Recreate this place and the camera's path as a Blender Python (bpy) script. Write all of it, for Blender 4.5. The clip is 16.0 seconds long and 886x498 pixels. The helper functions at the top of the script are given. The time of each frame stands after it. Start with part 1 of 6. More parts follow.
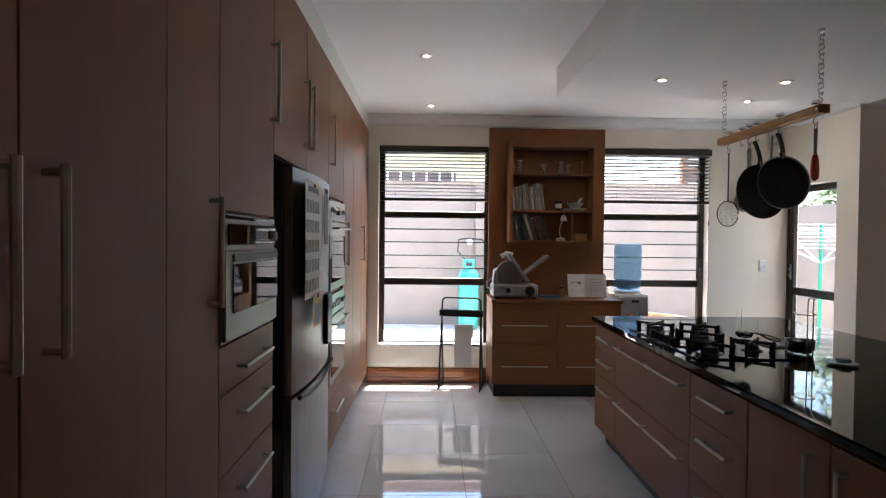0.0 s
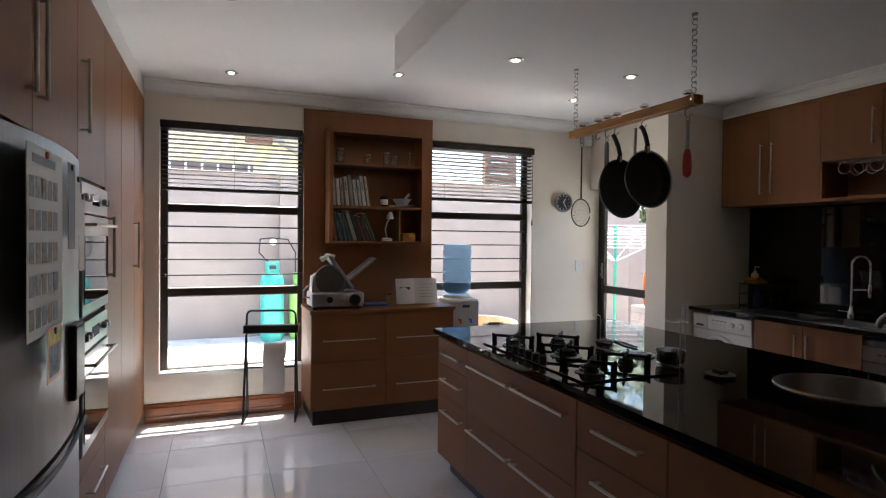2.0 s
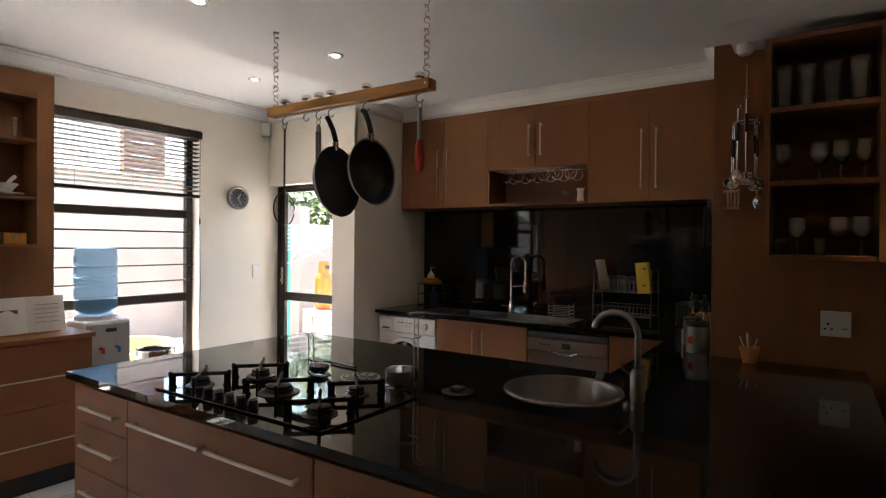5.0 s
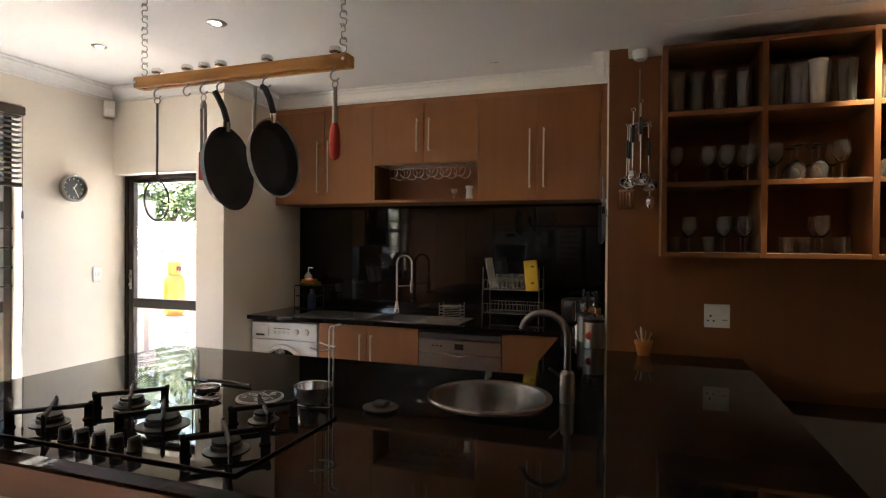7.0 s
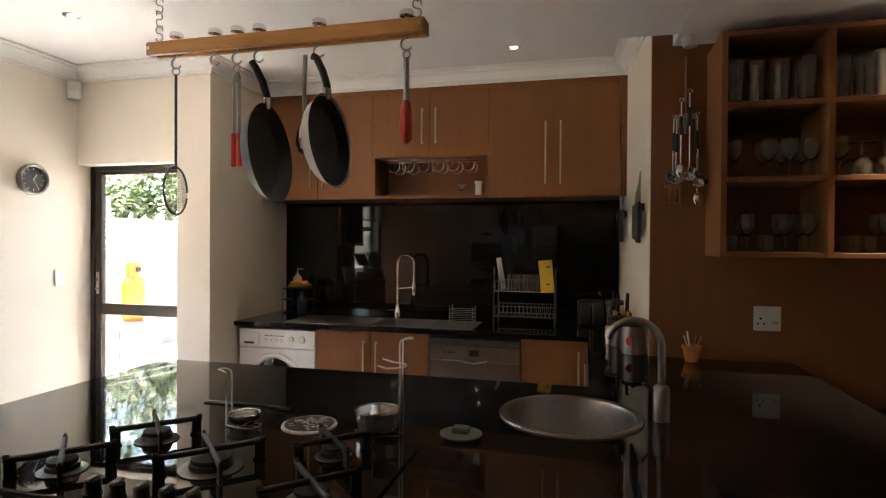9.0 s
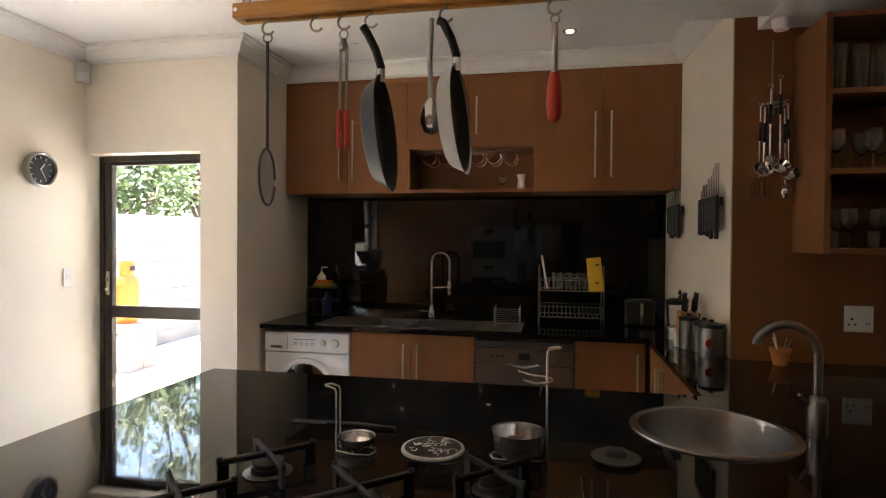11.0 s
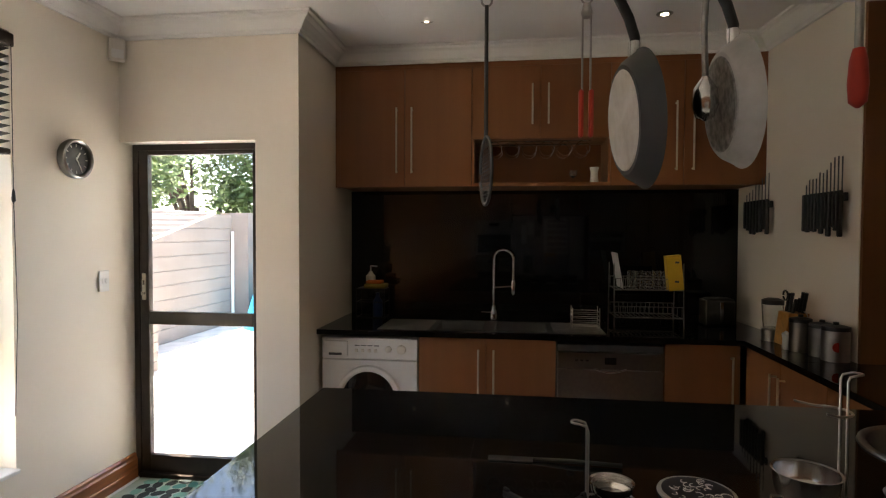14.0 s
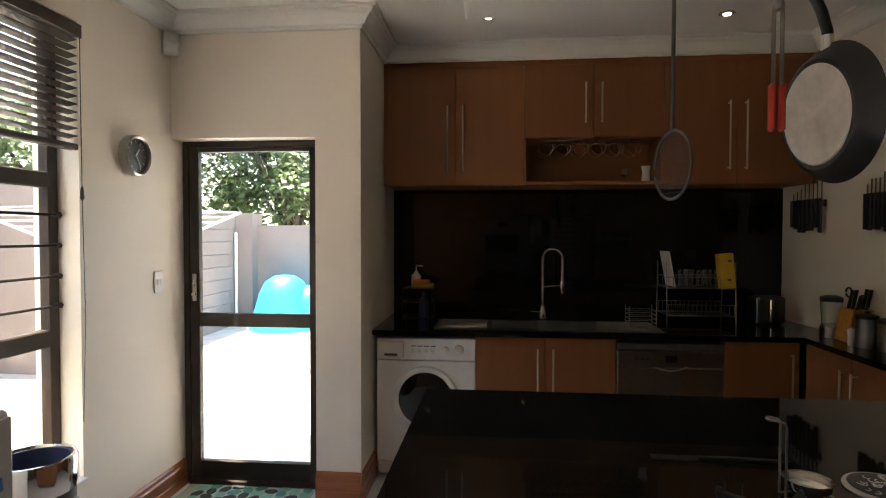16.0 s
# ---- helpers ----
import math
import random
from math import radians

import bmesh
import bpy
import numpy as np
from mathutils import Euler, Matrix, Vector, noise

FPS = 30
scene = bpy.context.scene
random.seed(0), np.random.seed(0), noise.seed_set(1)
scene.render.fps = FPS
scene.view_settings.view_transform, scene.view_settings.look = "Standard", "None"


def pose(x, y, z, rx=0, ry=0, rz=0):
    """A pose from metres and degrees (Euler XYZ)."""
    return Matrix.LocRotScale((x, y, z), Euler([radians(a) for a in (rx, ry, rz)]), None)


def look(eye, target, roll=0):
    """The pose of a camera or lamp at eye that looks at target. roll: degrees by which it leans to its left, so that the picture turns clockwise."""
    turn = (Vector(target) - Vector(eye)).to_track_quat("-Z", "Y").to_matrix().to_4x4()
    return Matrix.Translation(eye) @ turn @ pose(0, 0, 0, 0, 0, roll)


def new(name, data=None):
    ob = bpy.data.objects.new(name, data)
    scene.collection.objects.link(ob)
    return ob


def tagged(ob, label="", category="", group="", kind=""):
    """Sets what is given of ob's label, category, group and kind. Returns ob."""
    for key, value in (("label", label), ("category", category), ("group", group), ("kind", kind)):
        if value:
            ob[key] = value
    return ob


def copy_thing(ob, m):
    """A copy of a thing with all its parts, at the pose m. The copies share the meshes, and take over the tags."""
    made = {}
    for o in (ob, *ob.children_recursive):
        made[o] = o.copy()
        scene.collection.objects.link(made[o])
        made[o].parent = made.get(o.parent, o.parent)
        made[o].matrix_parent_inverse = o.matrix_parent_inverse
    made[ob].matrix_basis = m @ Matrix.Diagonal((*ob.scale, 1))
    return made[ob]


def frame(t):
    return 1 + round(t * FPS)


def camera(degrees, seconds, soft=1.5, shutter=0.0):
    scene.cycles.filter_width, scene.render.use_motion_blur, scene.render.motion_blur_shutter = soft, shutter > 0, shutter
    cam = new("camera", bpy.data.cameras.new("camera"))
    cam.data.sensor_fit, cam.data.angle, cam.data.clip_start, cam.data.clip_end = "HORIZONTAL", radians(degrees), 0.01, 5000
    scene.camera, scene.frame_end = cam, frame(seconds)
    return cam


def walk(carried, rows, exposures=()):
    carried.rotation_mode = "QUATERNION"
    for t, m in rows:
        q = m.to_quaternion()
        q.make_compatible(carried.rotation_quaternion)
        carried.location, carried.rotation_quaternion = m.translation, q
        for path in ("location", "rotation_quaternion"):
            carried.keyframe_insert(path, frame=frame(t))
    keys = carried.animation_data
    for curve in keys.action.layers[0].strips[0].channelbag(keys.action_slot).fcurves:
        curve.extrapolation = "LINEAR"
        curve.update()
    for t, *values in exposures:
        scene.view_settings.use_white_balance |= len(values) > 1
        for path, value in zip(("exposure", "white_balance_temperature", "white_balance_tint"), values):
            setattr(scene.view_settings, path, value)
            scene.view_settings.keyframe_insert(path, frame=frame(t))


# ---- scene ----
cam = camera(76.5, 16.0, soft=1.15)
PATH = [
    (0, (0.185, 0.288, 1.457), (0.232, 2.288, 1.421), 0.6),
    (0.5, (0.158, 0.517, 1.466), (0.302, 2.511, 1.43), 0.7),
    (1, (0.131, 0.717, 1.472), (0.481, 2.686, 1.44), 0.7),
    (1.5, (0.115, 0.873, 1.471), (0.694, 2.787, 1.439), 0.8),
    (2, (0.103, 1.034, 1.466), (0.844, 2.892, 1.434), 0.6),
    (2.5, (0.12, 1.182, 1.465), (0.999, 2.979, 1.438), 0.7),
    (3, (0.111, 1.319, 1.47), (1.141, 3.033, 1.444), 0.5),
    (3.5, (0.093, 1.413, 1.461), (1.341, 2.976, 1.441), 0.7),
    (4, (0.146, 1.481, 1.452), (1.584, 2.871, 1.438), 0.7),
    (4.5, (0.205, 1.575, 1.448), (1.768, 2.822, 1.438), 0.6),
    (5, (0.26, 1.655, 1.473), (1.921, 2.769, 1.456), 0.5),
    (7.5, (0.377, 2.081, 1.464), (2.288, 2.671, 1.447), 0.4),
    (8, (0.446, 2.201, 1.46), (2.368, 2.753, 1.441), 0.4),
    (8.5, (0.474, 2.321, 1.462), (2.405, 2.84, 1.444), 0.4),
    (9, (0.471, 2.458, 1.465), (2.411, 2.942, 1.446), 0.4),
    (11.5, (0.607, 3.085, 1.453), (2.572, 3.458, 1.426), 0.3),
    (12, (0.602, 3.225, 1.452), (2.572, 3.574, 1.425), 0.2),
    (12.5, (0.617, 3.356, 1.445), (2.59, 3.682, 1.417), 0.3),
    (13, (0.651, 3.459, 1.442), (2.628, 3.762, 1.41), 0.3),
    (13.5, (0.703, 3.57, 1.441), (2.683, 3.85, 1.406), 0.2),
    (14, (0.735, 3.673, 1.487), (2.717, 3.936, 1.431), 0.2),
    (14.5, (0.743, 3.775, 1.466), (2.727, 4.023, 1.423), 0.1),
    (15, (0.733, 3.898, 1.471), (2.719, 4.131, 1.428), 0.1),
    (15.5, (0.712, 4.033, 1.478), (2.7, 4.238, 1.428), 0.1),
    (16, (0.714, 4.143, 1.473), (2.704, 4.332, 1.421), 0.1),
]
walk(cam, [(t, look(eye, target, roll)) for t, eye, target, roll in PATH], [(0, 2.68, 6250, 10), (2.5, 2.45, 6300, 10), (5, 3.1, 6750, 10), (7.5, 3.72, 7080, 10), (9, 3.75, 7120, 10), (12.5, 3.15, 7260, 10), (16, 2.52, 7380, 10)])

# ---- world, sun, exposure ----
world = bpy.data.worlds.new("sky")
scene.world = world
world.use_nodes = True
wn = world.node_tree.nodes
sky = wn.new("ShaderNodeTexSky")
sky.sky_type = "NISHITA"
sky.sun_disc = False
SUN_ELEV, SUN_AZ = 76.0, 25.0          # azimuth from +y towards +x
sky.sun_elevation, sky.sun_rotation = radians(SUN_ELEV), radians(SUN_AZ)
world.node_tree.links.new(sky.outputs[0], wn["Background"].inputs[0])
wn["Background"].inputs[1].default_value = 0.15
sun = new("sun", bpy.data.lights.new("sun", "SUN"))
sun.data.energy, sun.data.angle, sun.data.color = 5.0, radians(0.5), (1.0, 0.95, 0.88)
_e, _a = radians(SUN_ELEV), radians(SUN_AZ)
sun.matrix_world = look((math.sin(_a) * math.cos(_e) * 20, math.cos(_a) * math.cos(_e) * 20, math.sin(_e) * 20), (0, 0, 0))


# ---- materials ----
def mat(name, color, rough=0.5, metal=0.0, var=0.12, scale=6.0, bump=0.0, bscale=60.0, stretch=(1, 1, 1), color2=None, coat=0.0, ispec=0.5, rvar=0.0, per_piece=0.0):
    """A surface with broad tone changes, fine grain and fine relief."""
    m = bpy.data.materials.new(name)
    m.use_nodes = True
    nt = m.node_tree
    b = nt.nodes["Principled BSDF"]
    tc = nt.nodes.new("ShaderNodeTexCoord")
    mp = nt.nodes.new("ShaderNodeMapping")
    mp.inputs["Scale"].default_value = stretch
    nt.links.new(tc.outputs["Object"], mp.inputs[0])
    n1 = nt.nodes.new("ShaderNodeTexNoise")
    n1.inputs["Scale"].default_value, n1.inputs["Detail"].default_value = scale, 6
    n2 = nt.nodes.new("ShaderNodeTexNoise")
    n2.inputs["Scale"].default_value, n2.inputs["Detail"].default_value = bscale, 4
    nt.links.new(mp.outputs[0], n1.inputs[0])
    nt.links.new(mp.outputs[0], n2.inputs[0])
    mix = nt.nodes.new("ShaderNodeMix")
    mix.data_type = "RGBA"
    c2 = color2 or tuple(c * (1 - 2 * var) for c in color)
    c1 = color if color2 else tuple(min(1, c * (1 + var)) for c in color)
    mix.inputs["A"].default_value, mix.inputs["B"].default_value = (*c1, 1), (*c2, 1)
    add = nt.nodes.new("ShaderNodeMath")
    add.operation = "MULTIPLY_ADD"
    nt.links.new(n2.outputs[0], add.inputs[0])
    add.inputs[1].default_value = 0.35
    mr = nt.nodes.new("ShaderNodeMapRange")
    mr.inputs[1].default_value, mr.inputs[2].default_value = 0.3, 0.72
    mr.inputs[4].default_value = 0.75
    nt.links.new(n1.outputs[0], mr.inputs[0])
    nt.links.new(mr.outputs[0], add.inputs[2])
    nt.links.new(add.outputs[0], mix.inputs["Factor"])
    out = mix.outputs["Result"]
    if per_piece:
        oi = nt.nodes.new("ShaderNodeObjectInfo")
        hs = nt.nodes.new("ShaderNodeHueSaturation")
        r2 = nt.nodes.new("ShaderNodeMapRange")
        r2.inputs[3].default_value, r2.inputs[4].default_value = 1 - per_piece, 1 + per_piece
        nt.links.new(oi.outputs["Random"], r2.inputs[0])
        nt.links.new(r2.outputs[0], hs.inputs["Value"])
        nt.links.new(out, hs.inputs["Color"])
        out = hs.outputs[0]
    nt.links.new(out, b.inputs["Base Color"])
    b.inputs["Roughness"].default_value, b.inputs["Metallic"].default_value = rough, metal
    b.inputs["Specular IOR Level"].default_value = ispec
    b.inputs["Coat Weight"].default_value = coat
    if rvar:
        r3 = nt.nodes.new("ShaderNodeMapRange")
        r3.inputs[3].default_value, r3.inputs[4].default_value = max(0.01, rough - rvar), rough + rvar
        nt.links.new(n1.outputs[0], r3.inputs[0])
        nt.links.new(r3.outputs[0], b.inputs["Roughness"])
    if bump:
        bp = nt.nodes.new("ShaderNodeBump")
        bp.inputs["Strength"].default_value, bp.inputs["Distance"].default_value = bump, 0.004
        nt.links.new(n2.outputs[0], bp.inputs["Height"])
        nt.links.new(bp.outputs[0], b.inputs["Normal"])
    return m


def glass(name, color=(1, 1, 1), rough=0.0, ior=1.45, alpha=None):
    m = bpy.data.materials.new(name)
    m.use_nodes = True
    b = m.node_tree.nodes["Principled BSDF"]
    b.inputs["Base Color"].default_value = (*color, 1)
    b.inputs["Roughness"].default_value, b.inputs["IOR"].default_value = rough, ior
    b.inputs["Transmission Weight"].default_value = 1.0
    if alpha is not None:
        b.inputs["Alpha"].default_value = alpha
    return m


def glow(name, color, strength):
    m = bpy.data.materials.new(name)
    m.use_nodes = True
    b = m.node_tree.nodes["Principled BSDF"]
    b.inputs["Base Color"].default_value = (*color, 1)
    b.inputs["Emission Color"].default_value, b.inputs["Emission Strength"].default_value = (*color, 1), strength
    return m


WOOD = mat("beech_laminate", (0.258, 0.106, 0.041), 0.46, ispec=0.3, var=0.05, scale=2.2, bump=0.02, bscale=26, stretch=(7, 7, 0.45), per_piece=0.04)
WOODH = mat("beech_laminate_cross", (0.258, 0.106, 0.041), 0.46, ispec=0.3, var=0.05, scale=2.2, bump=0.02, bscale=26, stretch=(7, 0.45, 7), per_piece=0.04)
WOODX = mat("beech_laminate_long", (0.258, 0.106, 0.041), 0.46, ispec=0.3, var=0.05, scale=2.2, bump=0.02, bscale=26, stretch=(0.45, 7, 7), per_piece=0.04)
MEDIN = mat("beech_inside", (0.33, 0.19, 0.10), 0.5, var=0.14, scale=4, bump=0.04, bscale=60, stretch=(1, 8, 8))
SKIRT = mat("varnished_mahogany", (0.36, 0.12, 0.04), 0.28, var=0.25, scale=4, bump=0.05, bscale=60, stretch=(0.7, 0.7, 9), coat=0.3)
PAINT = mat("cream_wall_paint", (0.81, 0.745, 0.645), 0.7, var=0.03, scale=1.5, bump=0.15, bscale=160)
CEIL = mat("white_ceiling_paint", (0.86, 0.855, 0.84), 0.8, var=0.02, scale=1.2, bump=0.08, bscale=140)
CORN = mat("white_cornice_plaster", (0.80, 0.79, 0.76), 0.6, var=0.03, scale=3)
TILE = mat("polished_porcelain", (0.83, 0.85, 0.875), 0.04, var=0.05, scale=2.2, bump=0.006, bscale=12, rvar=0.02, per_piece=0.03, coat=1.0, ispec=0.65)
GROUT = mat("grey_grout", (0.30, 0.30, 0.29), 0.9, var=0.15, scale=8)
GRANITE = mat("polished_black_granite", (0.009, 0.009, 0.0095), 0.035, scale=24, bscale=300, color2=(0.0095, 0.0095, 0.01), ispec=0.36)
PLINTH = mat("dark_plinth", (0.025, 0.022, 0.022), 0.4, var=0.2)
BARS = mat("dark_painted_bar", (0.014, 0.012, 0.01), 0.6, var=0.15, scale=20, ispec=0.25)
BRONZE = mat("bronze_aluminium", (0.045, 0.032, 0.024), 0.42, metal=0.3, var=0.12, scale=10)
STEEL = mat("brushed_steel", (0.40, 0.39, 0.375), 0.28, metal=1.0, var=0.06, scale=4, bump=0.03, bscale=120, stretch=(1, 12, 12))
STEELV = mat("brushed_steel_door", (0.37, 0.37, 0.37), 0.38, metal=1.0, var=0.06, scale=3, bump=0.03, bscale=150, stretch=(12, 12, 0.6))
CHROME = mat("chrome", (0.75, 0.75, 0.75), 0.1, metal=1.0, var=0.03)
HANDLE = mat("satin_nickel", (0.60, 0.545, 0.46), 0.42, metal=1.0, var=0.05, scale=20)
BLACKP = mat("black_plastic", (0.02, 0.02, 0.02), 0.4, var=0.2, scale=20)
DARKG = mat("dark_grey_plastic", (0.08, 0.08, 0.085), 0.45, var=0.15, scale=20)
WHITEP = mat("white_enamel", (0.78, 0.78, 0.76), 0.3, var=0.03, scale=5)
CREAMP = mat("cream_plastic", (0.72, 0.69, 0.62), 0.4, var=0.04)
BGLASS = mat("black_oven_glass", (0.01, 0.01, 0.011), 0.03, var=0.2)
IRON = mat("cast_iron", (0.018, 0.017, 0.016), 0.6, var=0.3, scale=30, bump=0.2, bscale=200)
PANE = glass("window_pane", (1, 1, 1), 0.0, 1.02)
CLEAR = glass("clear_glass", (0.94, 0.97, 0.96), 0.03, 1.5)
CLEAR.node_tree.nodes["Principled BSDF"].inputs["Transmission Weight"].default_value = 0.975
BLUEW = glass("blue_bottle_plastic", (0.62, 0.83, 0.98), 0.08, 1.2)
TEAL = mat("teal_cylinder_paint", (0.04, 0.30, 0.255), 0.45, var=0.1, scale=8)
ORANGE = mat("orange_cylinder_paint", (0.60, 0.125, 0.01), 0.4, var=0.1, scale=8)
PLASTER = mat("beige_boundary_plaster", (0.27, 0.225, 0.20), 0.9, var=0.08, scale=1.5, bump=0.3, bscale=60)
PAVE = mat("pale_paving", (0.66, 0.63, 0.58), 0.9, var=0.15, scale=3, bump=0.2, bscale=60, per_piece=0.08)
OAK = mat("oiled_pine_rack", (0.56, 0.25, 0.055), 0.4, var=0.15, scale=5, bump=0.05, bscale=60, stretch=(8, 0.8, 8))
NONSTICK = mat("nonstick_coating", (0.016, 0.016, 0.017), 0.5, var=0.15, scale=25)
LEAD = mat("worn_aluminium", (0.62, 0.60, 0.56), 0.5, metal=0.25, var=0.2, scale=14, color2=(0.40, 0.36, 0.31))
RED = mat("red_silicone", (0.55, 0.04, 0.02), 0.45, var=0.1)
PAPER = mat("white_paper", (0.78, 0.77, 0.74), 0.8, var=0.04, scale=6)
YELLOW = mat("yellow_card", (0.75, 0.48, 0.04), 0.6, var=0.08)


# ---- building helpers ----
def box(bm, x0, x1, y0, y1, z0, z1, bevel=0.0, seg=1):
    r = bmesh.ops.create_cube(bm, size=1.0)
    vs = r["verts"]
    bmesh.ops.scale(bm, vec=(abs(x1 - x0), abs(y1 - y0), abs(z1 - z0)), verts=vs)
    bmesh.ops.translate(bm, vec=((x0 + x1) / 2, (y0 + y1) / 2, (z0 + z1) / 2), verts=vs)
    if bevel:
        es = list({e for v in vs for e in v.link_edges})
        bmesh.ops.bevel(bm, geom=es, offset=bevel, segments=seg, affect="EDGES", profile=0.5)
    return bm


def bx(x0, x1, y0, y1, z0, z1, bevel=0.0, seg=1):
    return box(bmesh.new(), x0, x1, y0, y1, z0, z1, bevel, seg)


def lathe(profile, n=24, bm=None, at=(0, 0, 0), axis="z", ring=False):
    """A body turned round an axis, from (radius, height) pairs; ring: the section closes on itself."""
    bm = bm or bmesh.new()
    rings = []
    for r, h in profile:
        loop = []
        for k in range(n):
            a = 2 * math.pi * k / n
            c, s = r * math.cos(a), r * math.sin(a)
            p = {"z": (c, s, h), "x": (h, c, s), "y": (c, h, s)}[axis]
            loop.append(bm.verts.new((p[0] + at[0], p[1] + at[1], p[2] + at[2])))
        rings.append(loop)
    for a, b in zip(rings, rings[1:]):
        for k in range(n):
            bm.faces.new((a[k], a[(k + 1) % n], b[(k + 1) % n], b[k]))
    if ring:
        for k in range(n):
            bm.faces.new((rings[-1][k], rings[-1][(k + 1) % n], rings[0][(k + 1) % n], rings[0][k]))
    else:
        bm.faces.new(rings[0][::-1])
        bm.faces.new(rings[-1])
    bmesh.ops.recalc_face_normals(bm, faces=bm.faces)
    return bm


def rod(points, r, n=8, bm=None, closed=False):
    """A round bar swept along points."""
    bm = bm or bmesh.new()
    pts = [Vector(p) for p in points]
    rings, up = [], None
    for i, p in enumerate(pts):
        a = pts[i - 1] if (i or closed) else p
        b = pts[(i + 1) % len(pts)] if (i + 1 < len(pts) or closed) else p
        d = (b - a).normalized()
        if up is None:
            up = d.orthogonal().normalized()
        side = d.cross(up).normalized()
        up = side.cross(d).normalized()
        rings.append([bm.verts.new(p + r * (math.cos(2 * math.pi * k / n) * up + math.sin(2 * math.pi * k / n) * side)) for k in range(n)])
    pairs = list(zip(rings, rings[1:])) + ([(rings[-1], rings[0])] if closed else [])
    for a, b in pairs:
        for k in range(n):
            bm.faces.new((a[k], a[(k + 1) % n], b[(k + 1) % n], b[k]))
    if not closed:
        bm.faces.new(rings[0][::-1])
        bm.faces.new(rings[-1])
    bmesh.ops.recalc_face_normals(bm, faces=bm.faces)
    return bm


def arc(c, r, a0, a1, n=12, u=(1, 0, 0), v=(0, 0, 1)):
    c, u, v = Vector(c), Vector(u), Vector(v)
    return [c + r * (math.cos(radians(a0 + (a1 - a0) * k / n)) * u + math.sin(radians(a0 + (a1 - a0) * k / n)) * v) for k in range(n + 1)]


def put(name, bm, material, smooth=None):
    me = bpy.data.meshes.new(name)
    bm.to_mesh(me)
    bm.free()
    me.materials.append(material)
    if smooth is not None:
        me.shade_smooth()
        if smooth:
            me.set_sharp_from_angle(angle=radians(smooth))
    return new(name, me)


def part(name, bm, material, parent, label="", smooth=None):
    ob = put(name, bm, material, smooth)
    ob.parent = parent
    if label:
        ob["label"] = label
    return ob


def thing(name, at, label, category, group="", rz=0, kind=""):
    ob = new(name)
    ob.empty_display_size = 0.1
    ob.matrix_world = pose(*at, 0, 0, rz)
    return tagged(ob, label, category, group, kind)


def struct(name, bm, material, label="", smooth=None):
    return tagged(put(name, bm, material, smooth), label, "", "", "structure")


def share(src, name, at, parent, rz=0):
    """One more piece on the mesh of another."""
    ob = new(name, src.data)
    ob.matrix_basis = pose(*at, 0, 0, rz)
    ob.parent = parent
    return ob


def bar_handle(parent, a, b, out, r=0.006, stand=0.03):
    """A bar handle between a and b, standing off the front along out."""
    a, b, o = Vector(a), Vector(b), Vector(out).normalized() * stand
    d = (b - a).normalized()
    bm = rod([a + o - d * 0.012, b + o + d * 0.012], r)
    rod([a, a + o], r * 0.85, bm=bm)
    rod([b, b + o], r * 0.85, bm=bm)
    return part("handle", bm, HANDLE, parent, "satin metal bar handle", smooth=40)


# ---- the shell of the room ----
XL, XC, XD, XB = -1.06, -0.44, 3.745, 4.767       # wall behind the tall units, their fronts, door wall, sink wall
YW, YA, YR = 5.975, 4.885, 2.13                    # window wall, alcove side walls
XP = 3.50                                        # panelled wall
YS = -2.6                                        # wall behind the walker
HC, HB = 2.69, 2.47                              # ceiling, dropped ceiling over the island
W1 = (-0.335, 0.80, 0.37, 2.39)
W2 = (1.90, 3.035, 0.37, 2.40)
TH = 0.22


def wall_y(bm, x0, x1, y0, y1, z0, z1, holes):
    """A wall along x with openings (x0, x1, z0, z1)."""
    xs = x0
    for a, b, c, d in sorted(holes):
        box(bm, xs, a, y0, y1, z0, z1)
        if c > z0:
            box(bm, a, b, y0, y1, z0, c)
        if d < z1:
            box(bm, a, b, y0, y1, d, z1)
        xs = b
    box(bm, xs, x1, y0, y1, z0, z1)
    return bm


struct("wall_north", wall_y(bmesh.new(), XL - TH, XD + TH, YW, YW + TH, 0, 2.95, [W1, W2]), PAINT, "cream painted wall with two tall windows")
DOOR = (5.14, 5.968, 0.0, 2.01)                  # y0, y1, z0, z1
bm = bmesh.new()
box(bm, XD, XD + TH, YA, DOOR[0], 0, 2.95)
box(bm, XD, XD + TH, DOOR[0], YW, DOOR[3], 2.95)
box(bm, XD + TH, XB + TH, YA, YA + 0.12, 0, 2.95)
struct("wall_east", bm, PAINT, "cream painted wall beside the glazed back door")
struct("wall_sink", bx(XB, XB + TH, YR - 0.2, YA, 0, 2.95), PAINT, "cream wall behind the sink counter")
YR2 = 2.205                                      # the alcove wall runs slightly askew
bm = bx(XP + 0.02, XB, YR - TH, YR, 0, 2.95)
for v in bm.verts:
    if v.co.x > XB - 0.01 and v.co.y > YR - 0.01:
        v.co.y = YR2
struct("wall_alcove", bm, PAINT, "cream side wall of the sink alcove")
struct("wall_panelled", bx(XP + 0.02, XP + 0.24, YS - 0.2, YR - TH, 0, 2.95), PAINT, "wall behind the wood panelling")
struct("wall_west", bx(XL - TH, XL, YS - 0.2, YW, 0, 2.95), PAINT, "wall behind the tall cupboards")
struct("wall_south", bx(XL, XP + 0.02, YS - TH, YS, 0, 2.95), PAINT, "plain cream wall")
struct("ceiling", bx(XL - TH, XB + TH, YS - TH, YW + TH, HC, HC + 0.12), CEIL, "white plastered ceiling")
BK = (1.075, 3.35, 4.29)                            # dropped ceiling: x0, x1, y1
